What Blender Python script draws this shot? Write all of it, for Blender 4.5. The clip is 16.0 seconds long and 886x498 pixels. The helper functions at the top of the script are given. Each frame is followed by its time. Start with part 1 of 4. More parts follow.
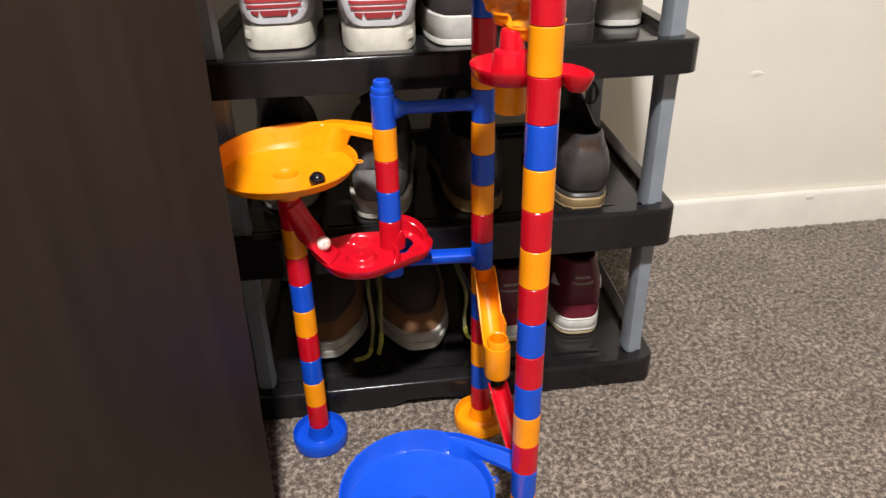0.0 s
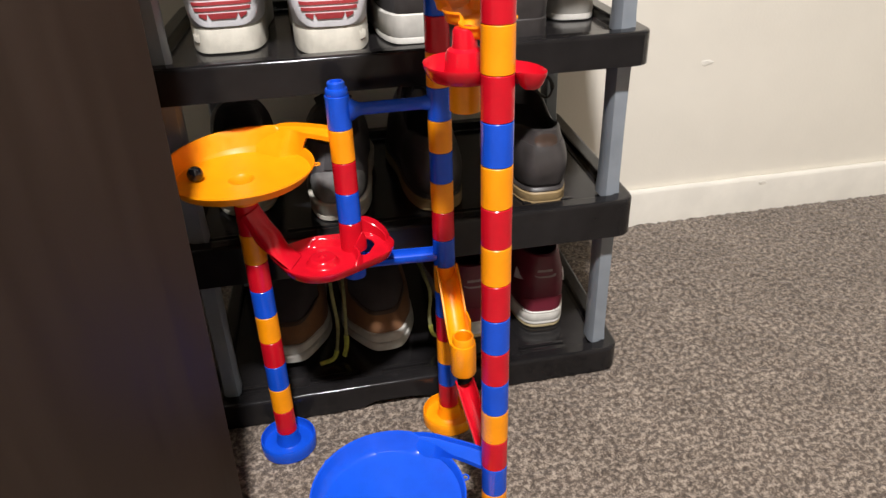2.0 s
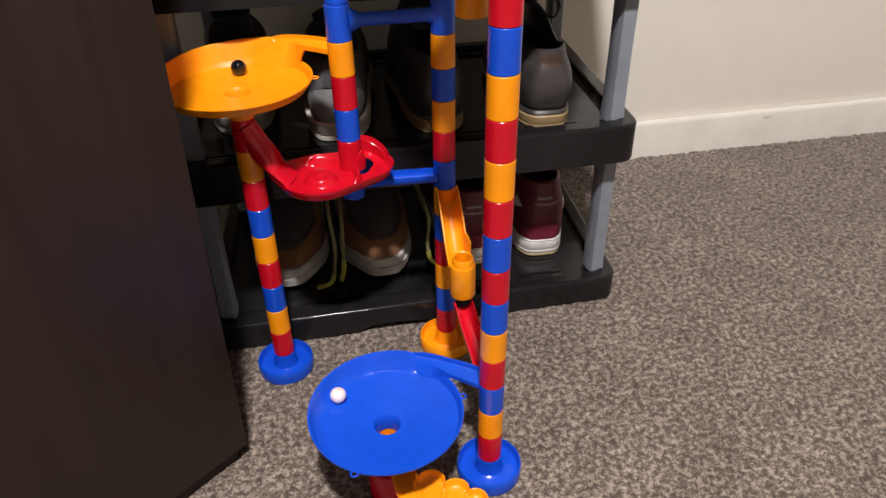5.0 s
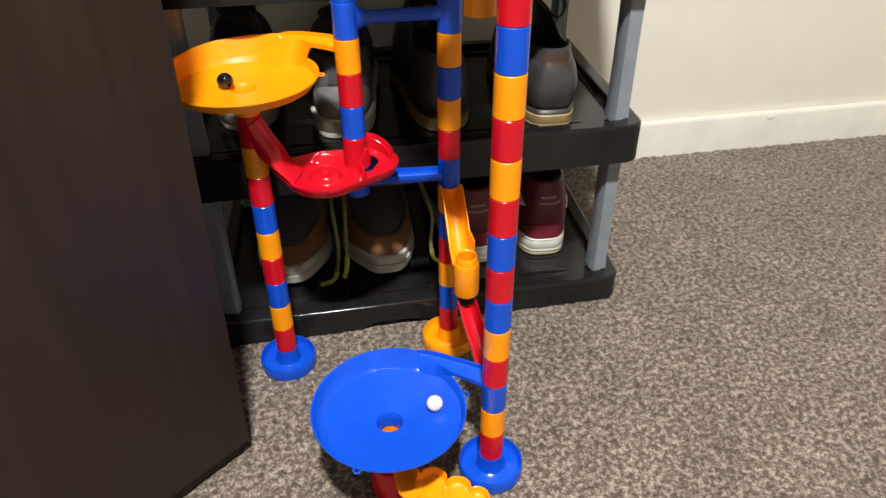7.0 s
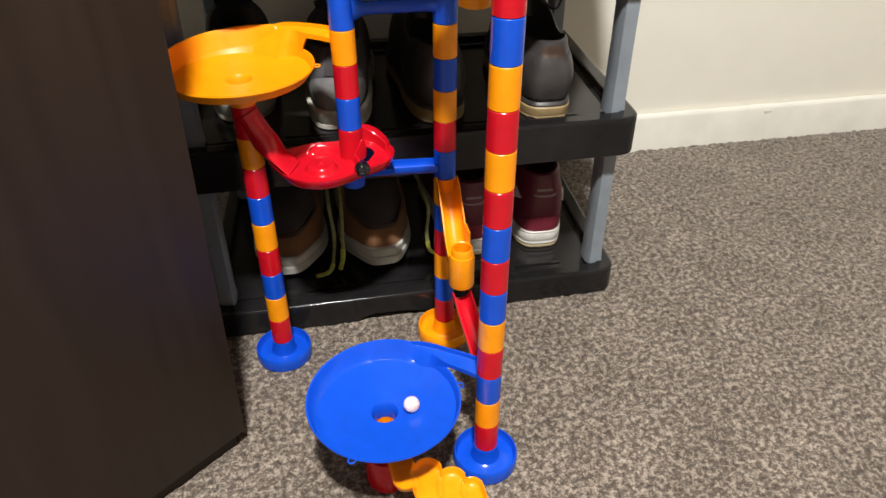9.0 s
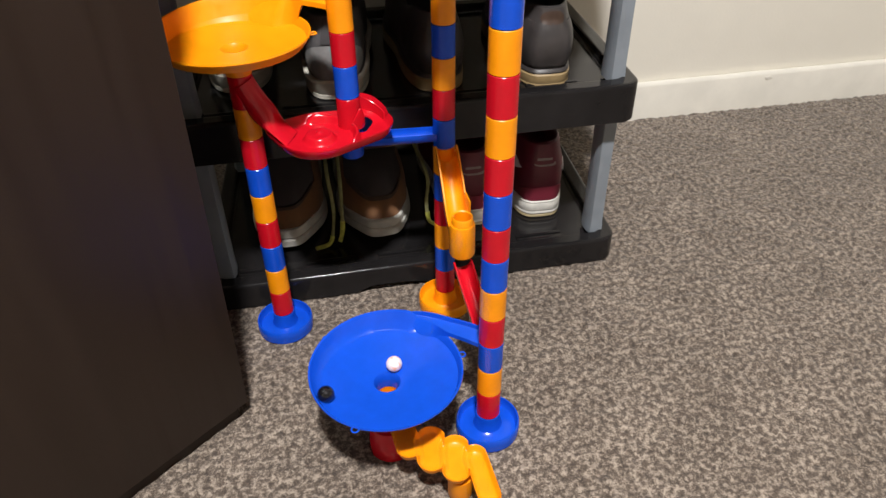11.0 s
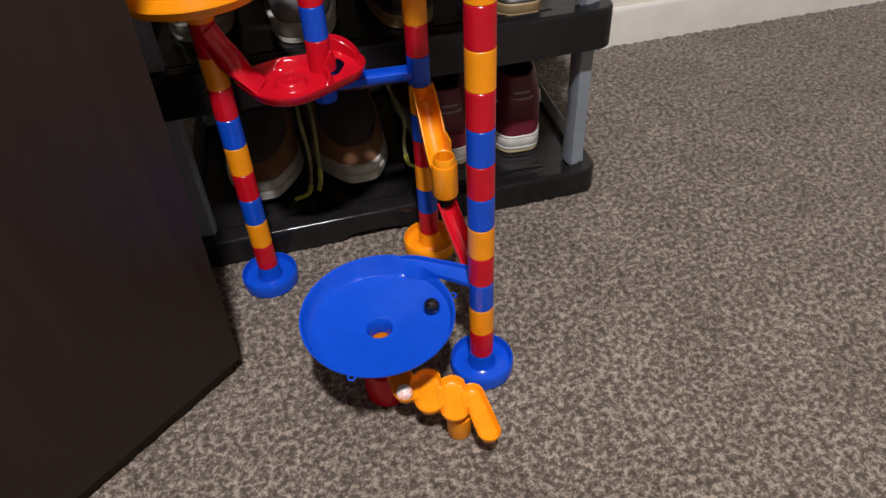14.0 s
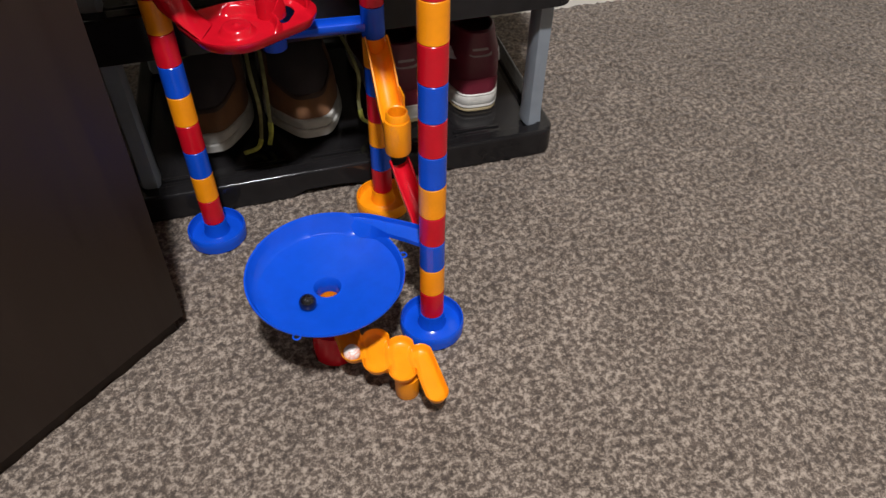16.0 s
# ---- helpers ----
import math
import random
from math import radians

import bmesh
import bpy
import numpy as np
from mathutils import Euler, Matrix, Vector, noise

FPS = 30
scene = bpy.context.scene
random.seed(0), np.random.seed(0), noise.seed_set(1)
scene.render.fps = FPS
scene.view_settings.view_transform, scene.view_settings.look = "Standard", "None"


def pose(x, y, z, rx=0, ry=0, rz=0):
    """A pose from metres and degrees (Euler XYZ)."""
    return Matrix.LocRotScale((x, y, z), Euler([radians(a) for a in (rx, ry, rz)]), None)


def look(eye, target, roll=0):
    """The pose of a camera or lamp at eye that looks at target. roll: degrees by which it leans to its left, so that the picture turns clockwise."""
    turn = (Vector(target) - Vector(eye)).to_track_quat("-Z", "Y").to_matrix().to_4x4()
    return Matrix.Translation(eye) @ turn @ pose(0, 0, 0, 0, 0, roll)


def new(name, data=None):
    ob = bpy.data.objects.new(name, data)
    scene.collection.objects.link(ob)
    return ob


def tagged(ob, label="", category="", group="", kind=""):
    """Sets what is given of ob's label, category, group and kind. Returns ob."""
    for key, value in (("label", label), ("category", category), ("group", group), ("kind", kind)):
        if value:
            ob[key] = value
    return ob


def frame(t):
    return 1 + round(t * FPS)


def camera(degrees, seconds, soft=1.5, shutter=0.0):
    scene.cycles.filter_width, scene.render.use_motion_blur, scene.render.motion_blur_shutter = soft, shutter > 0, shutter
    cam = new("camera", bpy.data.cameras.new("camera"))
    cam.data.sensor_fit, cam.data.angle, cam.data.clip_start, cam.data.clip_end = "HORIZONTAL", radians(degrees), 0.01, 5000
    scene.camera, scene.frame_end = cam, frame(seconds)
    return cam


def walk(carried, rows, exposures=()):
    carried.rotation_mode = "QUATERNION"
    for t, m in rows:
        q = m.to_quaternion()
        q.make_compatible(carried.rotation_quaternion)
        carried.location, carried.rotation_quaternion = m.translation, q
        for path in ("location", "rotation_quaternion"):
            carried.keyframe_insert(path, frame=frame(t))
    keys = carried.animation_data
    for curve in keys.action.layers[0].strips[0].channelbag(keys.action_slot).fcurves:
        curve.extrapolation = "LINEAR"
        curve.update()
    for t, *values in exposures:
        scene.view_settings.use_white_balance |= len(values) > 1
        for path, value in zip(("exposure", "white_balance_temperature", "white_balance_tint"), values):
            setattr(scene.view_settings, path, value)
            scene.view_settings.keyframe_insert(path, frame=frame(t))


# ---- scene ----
cam = camera(63.6, 16.0, soft=1.5)
PATH = [
    (0, (-0.138, -0.491, 0.657), (0.083, 1.243, -0.315), -1.2),
    (0.5, (-0.135, -0.494, 0.659), (0.117, 1.236, -0.312), -1.8),
    (1, (-0.131, -0.493, 0.653), (0.148, 1.225, -0.333), -2.1),
    (1.5, (-0.128, -0.491, 0.657), (0.155, 1.219, -0.34), -2.2),
    (2, (-0.135, -0.488, 0.66), (0.184, 1.222, -0.326), -1.9),
    (2.5, (-0.112, -0.499, 0.657), (0.314, 1.191, -0.326), -1.4),
    (3, (-0.108, -0.503, 0.658), (0.413, 1.166, -0.312), -0.9),
    (3.5, (-0.121, -0.497, 0.645), (0.291, 1.186, -0.354), -2.0),
    (4, (-0.136, -0.49, 0.636), (0.258, 1.115, -0.492), -0.5),
    (4.5, (-0.14, -0.488, 0.635), (0.18, 1.134, -0.491), -1.1),
    (7, (-0.145, -0.488, 0.636), (0.166, 1.132, -0.494), -0.2),
    (7.5, (-0.146, -0.49, 0.637), (0.163, 1.129, -0.497), -0.2),
    (8, (-0.143, -0.491, 0.636), (0.168, 1.125, -0.502), -0.1),
    (10.5, (-0.144, -0.489, 0.635), (0.18, 1.1, -0.535), 0.1),
    (11, (-0.145, -0.49, 0.629), (0.166, 1.077, -0.575), -0.5),
    (11.5, (-0.181, -0.474, 0.615), (0.089, 1.023, -0.684), -1.8),
    (12, (-0.183, -0.471, 0.611), (0.043, 0.991, -0.735), -3.9),
    (12.5, (-0.168, -0.474, 0.611), (0.06, 0.98, -0.744), -5.2),
    (13, (-0.159, -0.475, 0.611), (0.083, 0.984, -0.735), -5.7),
    (13.5, (-0.158, -0.477, 0.613), (0.116, 0.983, -0.726), -5.0),
    (14, (-0.151, -0.481, 0.621), (0.194, 0.974, -0.707), -3.0),
    (14.5, (-0.148, -0.479, 0.623), (0.24, 0.969, -0.701), -1.6),
    (15, (-0.143, -0.476, 0.618), (0.277, 0.952, -0.717), -0.2),
    (15.5, (-0.15, -0.474, 0.616), (0.282, 0.919, -0.752), 0.7),
    (16, (-0.14, -0.475, 0.611), (0.29, 0.877, -0.799), 1.1),
]
walk(cam, [(t, look(eye, target, roll)) for t, eye, target, roll in PATH],
     exposures=[(0, 0.47, 6500, 13), (2, 0.46, 6500, 13), (3, 0.31, 6500, 14), (3.7, 0.24, 6530, 18), (4.2, 0.03, 6530, 22), (4.8, 0.12, 6490, 19), (6.8, 0.53, 6480, 8), (8.2, 0.51, 6480, 8), (10.3, 0.46, 6480, 9), (10.6, 0.44, 6480, 10), (11, 0.36, 6430, 11), (11.5, -0.17, 6330, 16), (12, -0.40, 6290, 19), (13.5, -0.28, 6290, 17), (14, -0.15, 6280, 15), (15, 0.03, 6250, 12), (16, 0.0, 6250, 13)])

# ---- light: one ceiling lamp above the viewer, bounced by the white room ----
world = bpy.data.worlds.new("world")
scene.world = world
world.use_nodes = True
world.node_tree.nodes["Background"].inputs[0].default_value = (0.9, 0.95, 1.0, 1)
world.node_tree.nodes["Background"].inputs[1].default_value = 0.02
LAMP_AT = (-0.17, -0.96, 2.28)
lamp_data = bpy.data.lights.new("ceiling_lamp_light", "AREA")
lamp_data.shape, lamp_data.size, lamp_data.energy = "DISK", 0.15, 79.0
lamp_data.color = (1.0, 0.985, 0.965)
lamp_light = new("ceiling_lamp_light", lamp_data)
lamp_light.matrix_world = pose(*LAMP_AT)


# ---- materials ----
def nodes_of(name):
    m = bpy.data.materials.new(name)
    m.use_nodes = True
    t = m.node_tree
    return m, t, t.nodes["Principled BSDF"]


def link(t, a, b):
    t.links.new(a, b)


def noise_node(t, scale, detail=3.0, rough=0.55, stretch=None, coords="Object"):
    co = t.nodes.new("ShaderNodeTexCoord")
    out = co.outputs[coords]
    if stretch:
        mp = t.nodes.new("ShaderNodeMapping")
        mp.inputs["Scale"].default_value = stretch
        link(t, out, mp.inputs[0])
        out = mp.outputs[0]
    n = t.nodes.new("ShaderNodeTexNoise")
    n.inputs["Scale"].default_value, n.inputs["Detail"].default_value, n.inputs["Roughness"].default_value = scale, detail, rough
    link(t, out, n.inputs["Vector"])
    return n


def ramp(t, src, stops):
    r = t.nodes.new("ShaderNodeValToRGB")
    e = r.color_ramp.elements
    while len(e) < len(stops):
        e.new(0.5)
    for el, (p, c) in zip(e, stops):
        el.position, el.color = p, (*c, 1)
    link(t, src, r.inputs[0])
    return r


def bump(t, b, src, strength, dist):
    n = t.nodes.new("ShaderNodeBump")
    n.inputs["Strength"].default_value, n.inputs["Distance"].default_value = strength, dist
    link(t, src, n.inputs["Height"])
    link(t, n.outputs[0], b.inputs["Normal"])
    return n


def surface(name, colour, rough=0.5, vary=0.15, scale=40.0, fine=600.0, relief=0.0003, spec=0.5, coat=0.0, sheen=0.0, sub=0.0):
    """A surface with blotches at one scale and fine relief at another."""
    m, t, b = nodes_of(name)
    n = noise_node(t, scale)
    lo, hi = [c * (1 - vary) for c in colour], [min(1, c * (1 + vary)) for c in colour]
    r = ramp(t, n.outputs[0], [(0.3, lo), (0.7, hi)])
    link(t, r.outputs[0], b.inputs["Base Color"])
    f = noise_node(t, fine, 2.0)
    rr = ramp(t, n.outputs[0], [(0.3, (rough * 0.85,) * 3), (0.75, (min(1, rough * 1.2),) * 3)])
    link(t, rr.outputs[0], b.inputs["Roughness"])
    bump(t, b, f.outputs[0], 0.35, relief)
    b.inputs["Specular IOR Level"].default_value = spec
    b.inputs["Coat Weight"].default_value = coat
    b.inputs["Coat Roughness"].default_value = 0.12
    b.inputs["Sheen Weight"].default_value = sheen
    if sub:
        b.inputs["Subsurface Weight"].default_value = sub
        b.inputs["Subsurface Radius"].default_value = (0.004, 0.002, 0.001)
        b.inputs["Subsurface Scale"].default_value = 0.5
    return m


def toy_plastic(name, colour, rough=0.21):
    return surface(name, colour, rough=rough, vary=0.06, scale=60, fine=250, relief=0.00008, spec=0.42)


RED = toy_plastic("red_plastic", (0.54, 0.0055, 0.016))
BLUE = toy_plastic("blue_plastic", (0.006, 0.072, 0.56))
ORANGE = toy_plastic("orange_plastic", (0.93, 0.305, 0.002), 0.36)
WALL = surface("cream_wall_paint", (0.78, 0.74, 0.65), rough=0.55, vary=0.03, scale=6, fine=180, relief=0.0006)
TRIM = surface("white_gloss_trim", (0.80, 0.77, 0.69), rough=0.35, vary=0.05, scale=18, fine=120, relief=0.0006)
CEIL = surface("ceiling_paint", (0.8, 0.78, 0.74), rough=0.8, vary=0.03)
SHELF = surface("black_shelf_plastic", (0.0125, 0.0115, 0.0118), rough=0.12, spec=0.30, vary=0.25, scale=25, fine=500, relief=0.0002)
POST = surface("grey_post_plastic", (0.21, 0.235, 0.262), rough=0.42, vary=0.10, scale=30, fine=400, relief=0.0002)
WHITE_LEATHER = surface("white_leather", (0.78, 0.77, 0.79), rough=0.45, vary=0.08, scale=45, fine=700, relief=0.0005)
OFFWHITE_SOLE = surface("off_white_rubber", (0.56, 0.53, 0.45), rough=0.55, vary=0.14, scale=50, fine=400, relief=0.0005)
WHITE_SOLE = surface("white_rubber", (0.60, 0.58, 0.53), rough=0.5, vary=0.12, scale=60, fine=400, relief=0.0004)
TAN_SOLE = surface("tan_gum_sole", (0.30, 0.21, 0.10), rough=0.5, vary=0.15, scale=60, fine=400, relief=0.0004)
GUM = surface("pale_gum_outsole", (0.45, 0.36, 0.20), rough=0.55, vary=0.12, scale=60)
BLACK_LEATHER = surface("black_leather", (0.040, 0.035, 0.034), rough=0.42, vary=0.3, scale=40, fine=500, relief=0.0006)
BLACK_CLOTH = surface("black_canvas", (0.045, 0.041, 0.042), rough=0.9, vary=0.25, scale=60, fine=1500, relief=0.0008)
BROWN_LEATHER = surface("brown_suede", (0.19, 0.085, 0.034), rough=0.75, vary=0.3, scale=35, fine=900, relief=0.0006, sheen=0.1)
NAVY = surface("dark_navy_textile", (0.055, 0.045, 0.047), rough=0.85, vary=0.25, scale=50, fine=1300, relief=0.0008)
MAROON = surface("maroon_leather", (0.125, 0.012, 0.026), rough=0.42, vary=0.18, scale=40, fine=600, relief=0.0005)
# lit copy of the maroon, for lamp light on the lower heel
MAROON_LIT = surface("lit_maroon_leather", (0.175, 0.014, 0.031), rough=0.6, vary=0.15, scale=50, fine=900, relief=0.0005)
GREY_MESH = surface("grey_knit", (0.20, 0.195, 0.19), rough=0.85, vary=0.25, scale=60, fine=1300, relief=0.001)
DARK_GREY = surface("dark_grey_knit", (0.070, 0.065, 0.066), rough=0.85, vary=0.25, scale=60, fine=1300, relief=0.001)
RED_PRINT = surface("red_print", (0.40, 0.045, 0.05), rough=0.5, vary=0.1, scale=80)
BROWN_TAB = surface("brown_leather_tab", (0.050, 0.028, 0.019), rough=0.4, vary=0.2, scale=60)
SILVER = surface("pale_grey_print", (0.26, 0.20, 0.20), rough=0.4, vary=0.1, scale=80)
LACE = surface("olive_lace", (0.25, 0.24, 0.10), rough=0.85, vary=0.3, scale=150, fine=1800, relief=0.001)
LACE_TIP = surface("yellow_lace", (0.55, 0.56, 0.10), rough=0.7, vary=0.35, scale=220, fine=1800, relief=0.001)
BLACK_MARBLE = surface("black_glass", (0.006, 0.006, 0.008), rough=0.06, vary=0.2, relief=0.00001, coat=0.5)


def white_marble_material():
    m, t, b = nodes_of("white_marble_with_pink_swirl")
    n = noise_node(t, 130.0, 2.0, 0.5, (1, 1, 0.35))
    r = ramp(t, n.outputs[0], [(0.0, (0.83, 0.73, 0.68)), (0.53, (0.83, 0.73, 0.68)), (0.60, (0.80, 0.36, 0.25)), (0.66, (0.86, 0.81, 0.77))])
    link(t, r.outputs[0], b.inputs["Base Color"])
    b.inputs["Roughness"].default_value = 0.15
    return m


def carpet_material():
    """Short looped pile in beige and dark brown flecks."""
    m, t, b = nodes_of("flecked_carpet")
    n1 = noise_node(t, 146.0, 3.0, 0.62, (1.0, 1.0, 0.4))
    n2 = noise_node(t, 420.0, 2.0, 0.6)
    n3 = noise_node(t, 9.0, 4.0)
    mix = t.nodes.new("ShaderNodeMix")
    mix.data_type, mix.inputs[0].default_value = "FLOAT", 0.34
    link(t, n1.outputs[0], mix.inputs[2])
    link(t, n2.outputs[0], mix.inputs[3])
    r = ramp(t, mix.outputs[0], [(0.38, (0.062, 0.048, 0.039)), (0.475, (0.117, 0.091, 0.072)), (0.525, (0.205, 0.165, 0.131)), (0.62, (0.372, 0.310, 0.250))])
    big = ramp(t, n3.outputs[0], [(0.32, (0.80, 0.79, 0.78)), (0.68, (1.06, 1.06, 1.06))])
    mul = t.nodes.new("ShaderNodeMix")
    mul.data_type, mul.blend_type, mul.inputs[0].default_value = "RGBA", "MULTIPLY", 1.0
    link(t, r.outputs[0], mul.inputs[6])
    link(t, big.outputs[0], mul.inputs[7])
    link(t, mul.outputs[2], b.inputs["Base Color"])
    b.inputs["Roughness"].default_value = 0.95
    b.inputs["Specular IOR Level"].default_value = 0.1
    b.inputs["Sheen Weight"].default_value = 0.35
    bump(t, b, mix.outputs[0], 0.65, 0.0035)
    return m


def dark_wood_material():
    """Dark espresso veneer with vertical grain."""
    m, t, b = nodes_of("espresso_wood_veneer")
    n = noise_node(t, 60.0, 5.0, 0.6, (1.0, 1.0, 0.045))
    w = noise_node(t, 5.0, 3.0, 0.5, (1.0, 1.0, 0.25))
    mix = t.nodes.new("ShaderNodeMix")
    mix.data_type, mix.inputs[0].default_value = "FLOAT", 0.4
    link(t, n.outputs[0], mix.inputs[2])
    link(t, w.outputs[0], mix.inputs[3])
    r = ramp(t, mix.outputs[0], [(0.30, (0.0190, 0.0106, 0.0068)), (0.55, (0.0245, 0.0141, 0.0092)), (0.75, (0.0310, 0.0180, 0.0120))])
    link(t, r.outputs[0], b.inputs["Base Color"])
    rr = ramp(t, n.outputs[0], [(0.3, (0.42,) * 3), (0.7, (0.56,) * 3)])
    link(t, rr.outputs[0], b.inputs["Roughness"])
    b.inputs["Specular IOR Level"].default_value = 0.36
    bump(t, b, n.outputs[0], 0.15, 0.0003)
    return m


CARPET = carpet_material()
WOOD = dark_wood_material()
WHITE_MARBLE = white_marble_material()


# ---- mesh helpers ----
def part(name, bm, material, parent=None, label="", smooth=True):
    me = bpy.data.meshes.new(name)
    bmesh.ops.recalc_face_normals(bm, faces=bm.faces)
    if smooth:
        for f in bm.faces:
            f.smooth = True
        for e in bm.edges:
            if len(e.link_faces) == 2 and e.calc_face_angle(0) > radians(38):
                e.smooth = False
    bm.to_mesh(me)
    bm.free()
    for m in material if isinstance(material, (list, tuple)) else [material]:
        me.materials.append(m)
    ob = new(name, me)
    ob.parent = parent
    if label:
        ob["label"] = label
    return ob


def thing(name, label, category, m=None, group="", kind=""):
    ob = new(name)
    if m is not None:
        ob.matrix_basis = m
    return tagged(ob, label, category, group, kind)


def add_box(bm, lo, hi, bevel=0.0, m=None):
    r = bmesh.ops.create_cube(bm, size=1.0)
    vs = r["verts"]
    for v in vs:
        v.co = Vector([lo[k] + (v.co[k] + 0.5) * (hi[k] - lo[k]) for k in range(3)])
    if bevel:
        es = list({e for v in vs for e in v.link_edges})
        g = bmesh.ops.bevel(bm, geom=es, offset=bevel, segments=2, profile=0.6, affect="EDGES")
        vs = list({v for f in g["faces"] for v in f.verts} | {v for v in vs if v.is_valid})
    if m is not None:
        bmesh.ops.transform(bm, matrix=m, verts=[v for v in vs if v.is_valid])


def box(lo, hi, bevel=0.0):
    bm = bmesh.new()
    add_box(bm, lo, hi, bevel)
    return bm


def add_lathe(bm, profile, segs=40, at=(0, 0, 0), raise_by=None):
    """Turns (radius, height) points about z. raise_by(angle, radius, height) may lift a point."""
    rings = []
    for r, z in profile:
        if r < 1e-6:
            rings.append([bm.verts.new((at[0], at[1], at[2] + z))])
            continue
        ring = []
        for k in range(segs):
            a = 2 * math.pi * k / segs
            dz = raise_by(a, r, z) if raise_by else 0.0
            ring.append(bm.verts.new((at[0] + r * math.cos(a), at[1] + r * math.sin(a), at[2] + z + dz)))
        rings.append(ring)
    for a, b in zip(rings, rings[1:]):
        for k in range(segs):
            j = (k + 1) % segs
            if len(a) == 1:
                bm.faces.new((a[0], b[k], b[j]))
            elif len(b) == 1:
                bm.faces.new((a[k], a[j], b[0]))
            else:
                bm.faces.new((a[k], a[j], b[j], b[k]))


def lathe(profile, segs=40, at=(0, 0, 0), raise_by=None):
    bm = bmesh.new()
    add_lathe(bm, profile, segs, at, raise_by)
    return bm


def smooth_path(points, n):
    """A Catmull-Rom curve through the points."""
    p = [Vector(q) for q in points]
    p = [p[0] * 2 - p[1]] + p + [p[-1] * 2 - p[-2]]
    out = []
    for i in range(1, len(p) - 2):
        for k in range(n):
            u = k / n
            a, b, c, d = p[i - 1], p[i], p[i + 1], p[i + 2]
            out.append(0.5 * (2 * b + (c - a) * u + (2 * a - 5 * b + 4 * c - d) * u * u + (3 * b - a - 3 * c + d) * u ** 3))
    return out + [p[-2]]


def sweep(path, section, bm=None):
    """Sweeps a closed section of (side, up) points along a path, kept upright."""
    bm = bm or bmesh.new()
    rings = []
    for i, p in enumerate(path):
        d = (path[min(i + 1, len(path) - 1)] - path[max(i - 1, 0)]).normalized()
        side = d.cross(Vector((0, 0, 1)))
        side = side.normalized() if side.length > 1e-4 else Vector((1, 0, 0))
        up = side.cross(d).normalized()
        sec = section(i / (len(path) - 1)) if callable(section) else section
        rings.append([bm.verts.new(p + side * s + up * u) for s, u in sec])
    n = len(rings[0])
    for a, b in zip(rings, rings[1:]):
        for k in range(n):
            bm.faces.new((a[k], a[(k + 1) % n], b[(k + 1) % n], b[k]))
    bm.faces.new(rings[0])
    bm.faces.new(rings[-1][::-1])
    return bm


def circle_section(r, n=12):
    return [(r * math.cos(2 * math.pi * k / n), r * math.sin(2 * math.pi * k / n)) for k in range(n)]


def trough_section(r, wall=0.0016, lift=0.004, n=10):
    """A U-shaped channel: outer arc, then inner arc back."""
    outer = [(r * math.cos(a), r * math.sin(a)) for a in [math.pi + math.pi * k / n for k in range(n + 1)]]
    q = r - wall
    inner = [(q * math.cos(a), q * math.sin(a)) for a in [2 * math.pi - math.pi * k / n for k in range(n + 1)]]
    return [(-r, lift)] + outer + [(r, lift), (q, lift)] + inner + [(-q, lift)]


def sd_capsule(x, y, a, b, r):
    ax, ay, bx, by = *a, *b
    dx, dy = bx - ax, by - ay
    h = max(0.0, min(1.0, ((x - ax) * dx + (y - ay) * dy) / (dx * dx + dy * dy + 1e-12)))
    return math.hypot(x - ax - h * dx, y - ay - h * dy) - r


def moulded(sdf, top, low, high, step, thick):
    """A moulded tray: the outline is where sdf is 0, top(x, y, d) its upper side; the underside follows it."""
    nx, ny = int((high[0] - low[0]) / step) + 2, int((high[1] - low[1]) / step) + 2
    bm = bmesh.new()
    up, dn = {}, {}

    cells = [(i, j) for i in range(nx) for j in range(ny) if sdf(low[0] + (i + 0.5) * step, low[1] + (j + 0.5) * step) < 0]
    inside = set(cells)
    sides = (((0, -1), ((0, 0), (1, 0))), ((1, 0), ((1, 0), (1, 1))), ((0, 1), ((1, 1), (0, 1))), ((-1, 0), ((0, 1), (0, 0))))
    rim = {(i + p, j + q) for i, j in cells for (di, dj), ends in sides if (i + di, j + dj) not in inside for p, q in ends}

    def corner(i, j):
        if (i, j) not in up:
            x, y = low[0] + i * step, low[1] + j * step
            d = sdf(x, y)
            for _ in range(4 if (i, j) in rim else 0):
                e = 1e-5
                gx, gy = (sdf(x + e, y) - sdf(x - e, y)) / (2 * e), (sdf(x, y + e) - sdf(x, y - e)) / (2 * e)
                x, y = x - d * gx, y - d * gy
                d = sdf(x, y)
            z = top(x, y, d)
            up[i, j], dn[i, j] = bm.verts.new((x, y, z)), bm.verts.new((x, y, z - thick))
        return up[i, j], dn[i, j]

    for i, j in cells:
        q = [corner(i, j), corner(i + 1, j), corner(i + 1, j + 1), corner(i, j + 1)]
        bm.faces.new([c[0] for c in q])
        bm.faces.new([c[1] for c in q][::-1])
        for (di, dj), (a, b) in (((0, -1), (0, 1)), ((1, 0), (1, 2)), ((0, 1), (2, 3)), ((-1, 0), (3, 0))):
            if (i + di, j + dj) not in inside:
                bm.faces.new((q[a][0], q[a][1], q[b][1], q[b][0]))
    bmesh.ops.smooth_vert(bm, verts=bm.verts, factor=0.5, use_axis_x=False, use_axis_y=False, use_axis_z=True)
    return bm


def ease(a, b, x):
    u = max(0.0, min(1.0, (x - a) / (b - a)))
    return u * u * (3 - 2 * u)


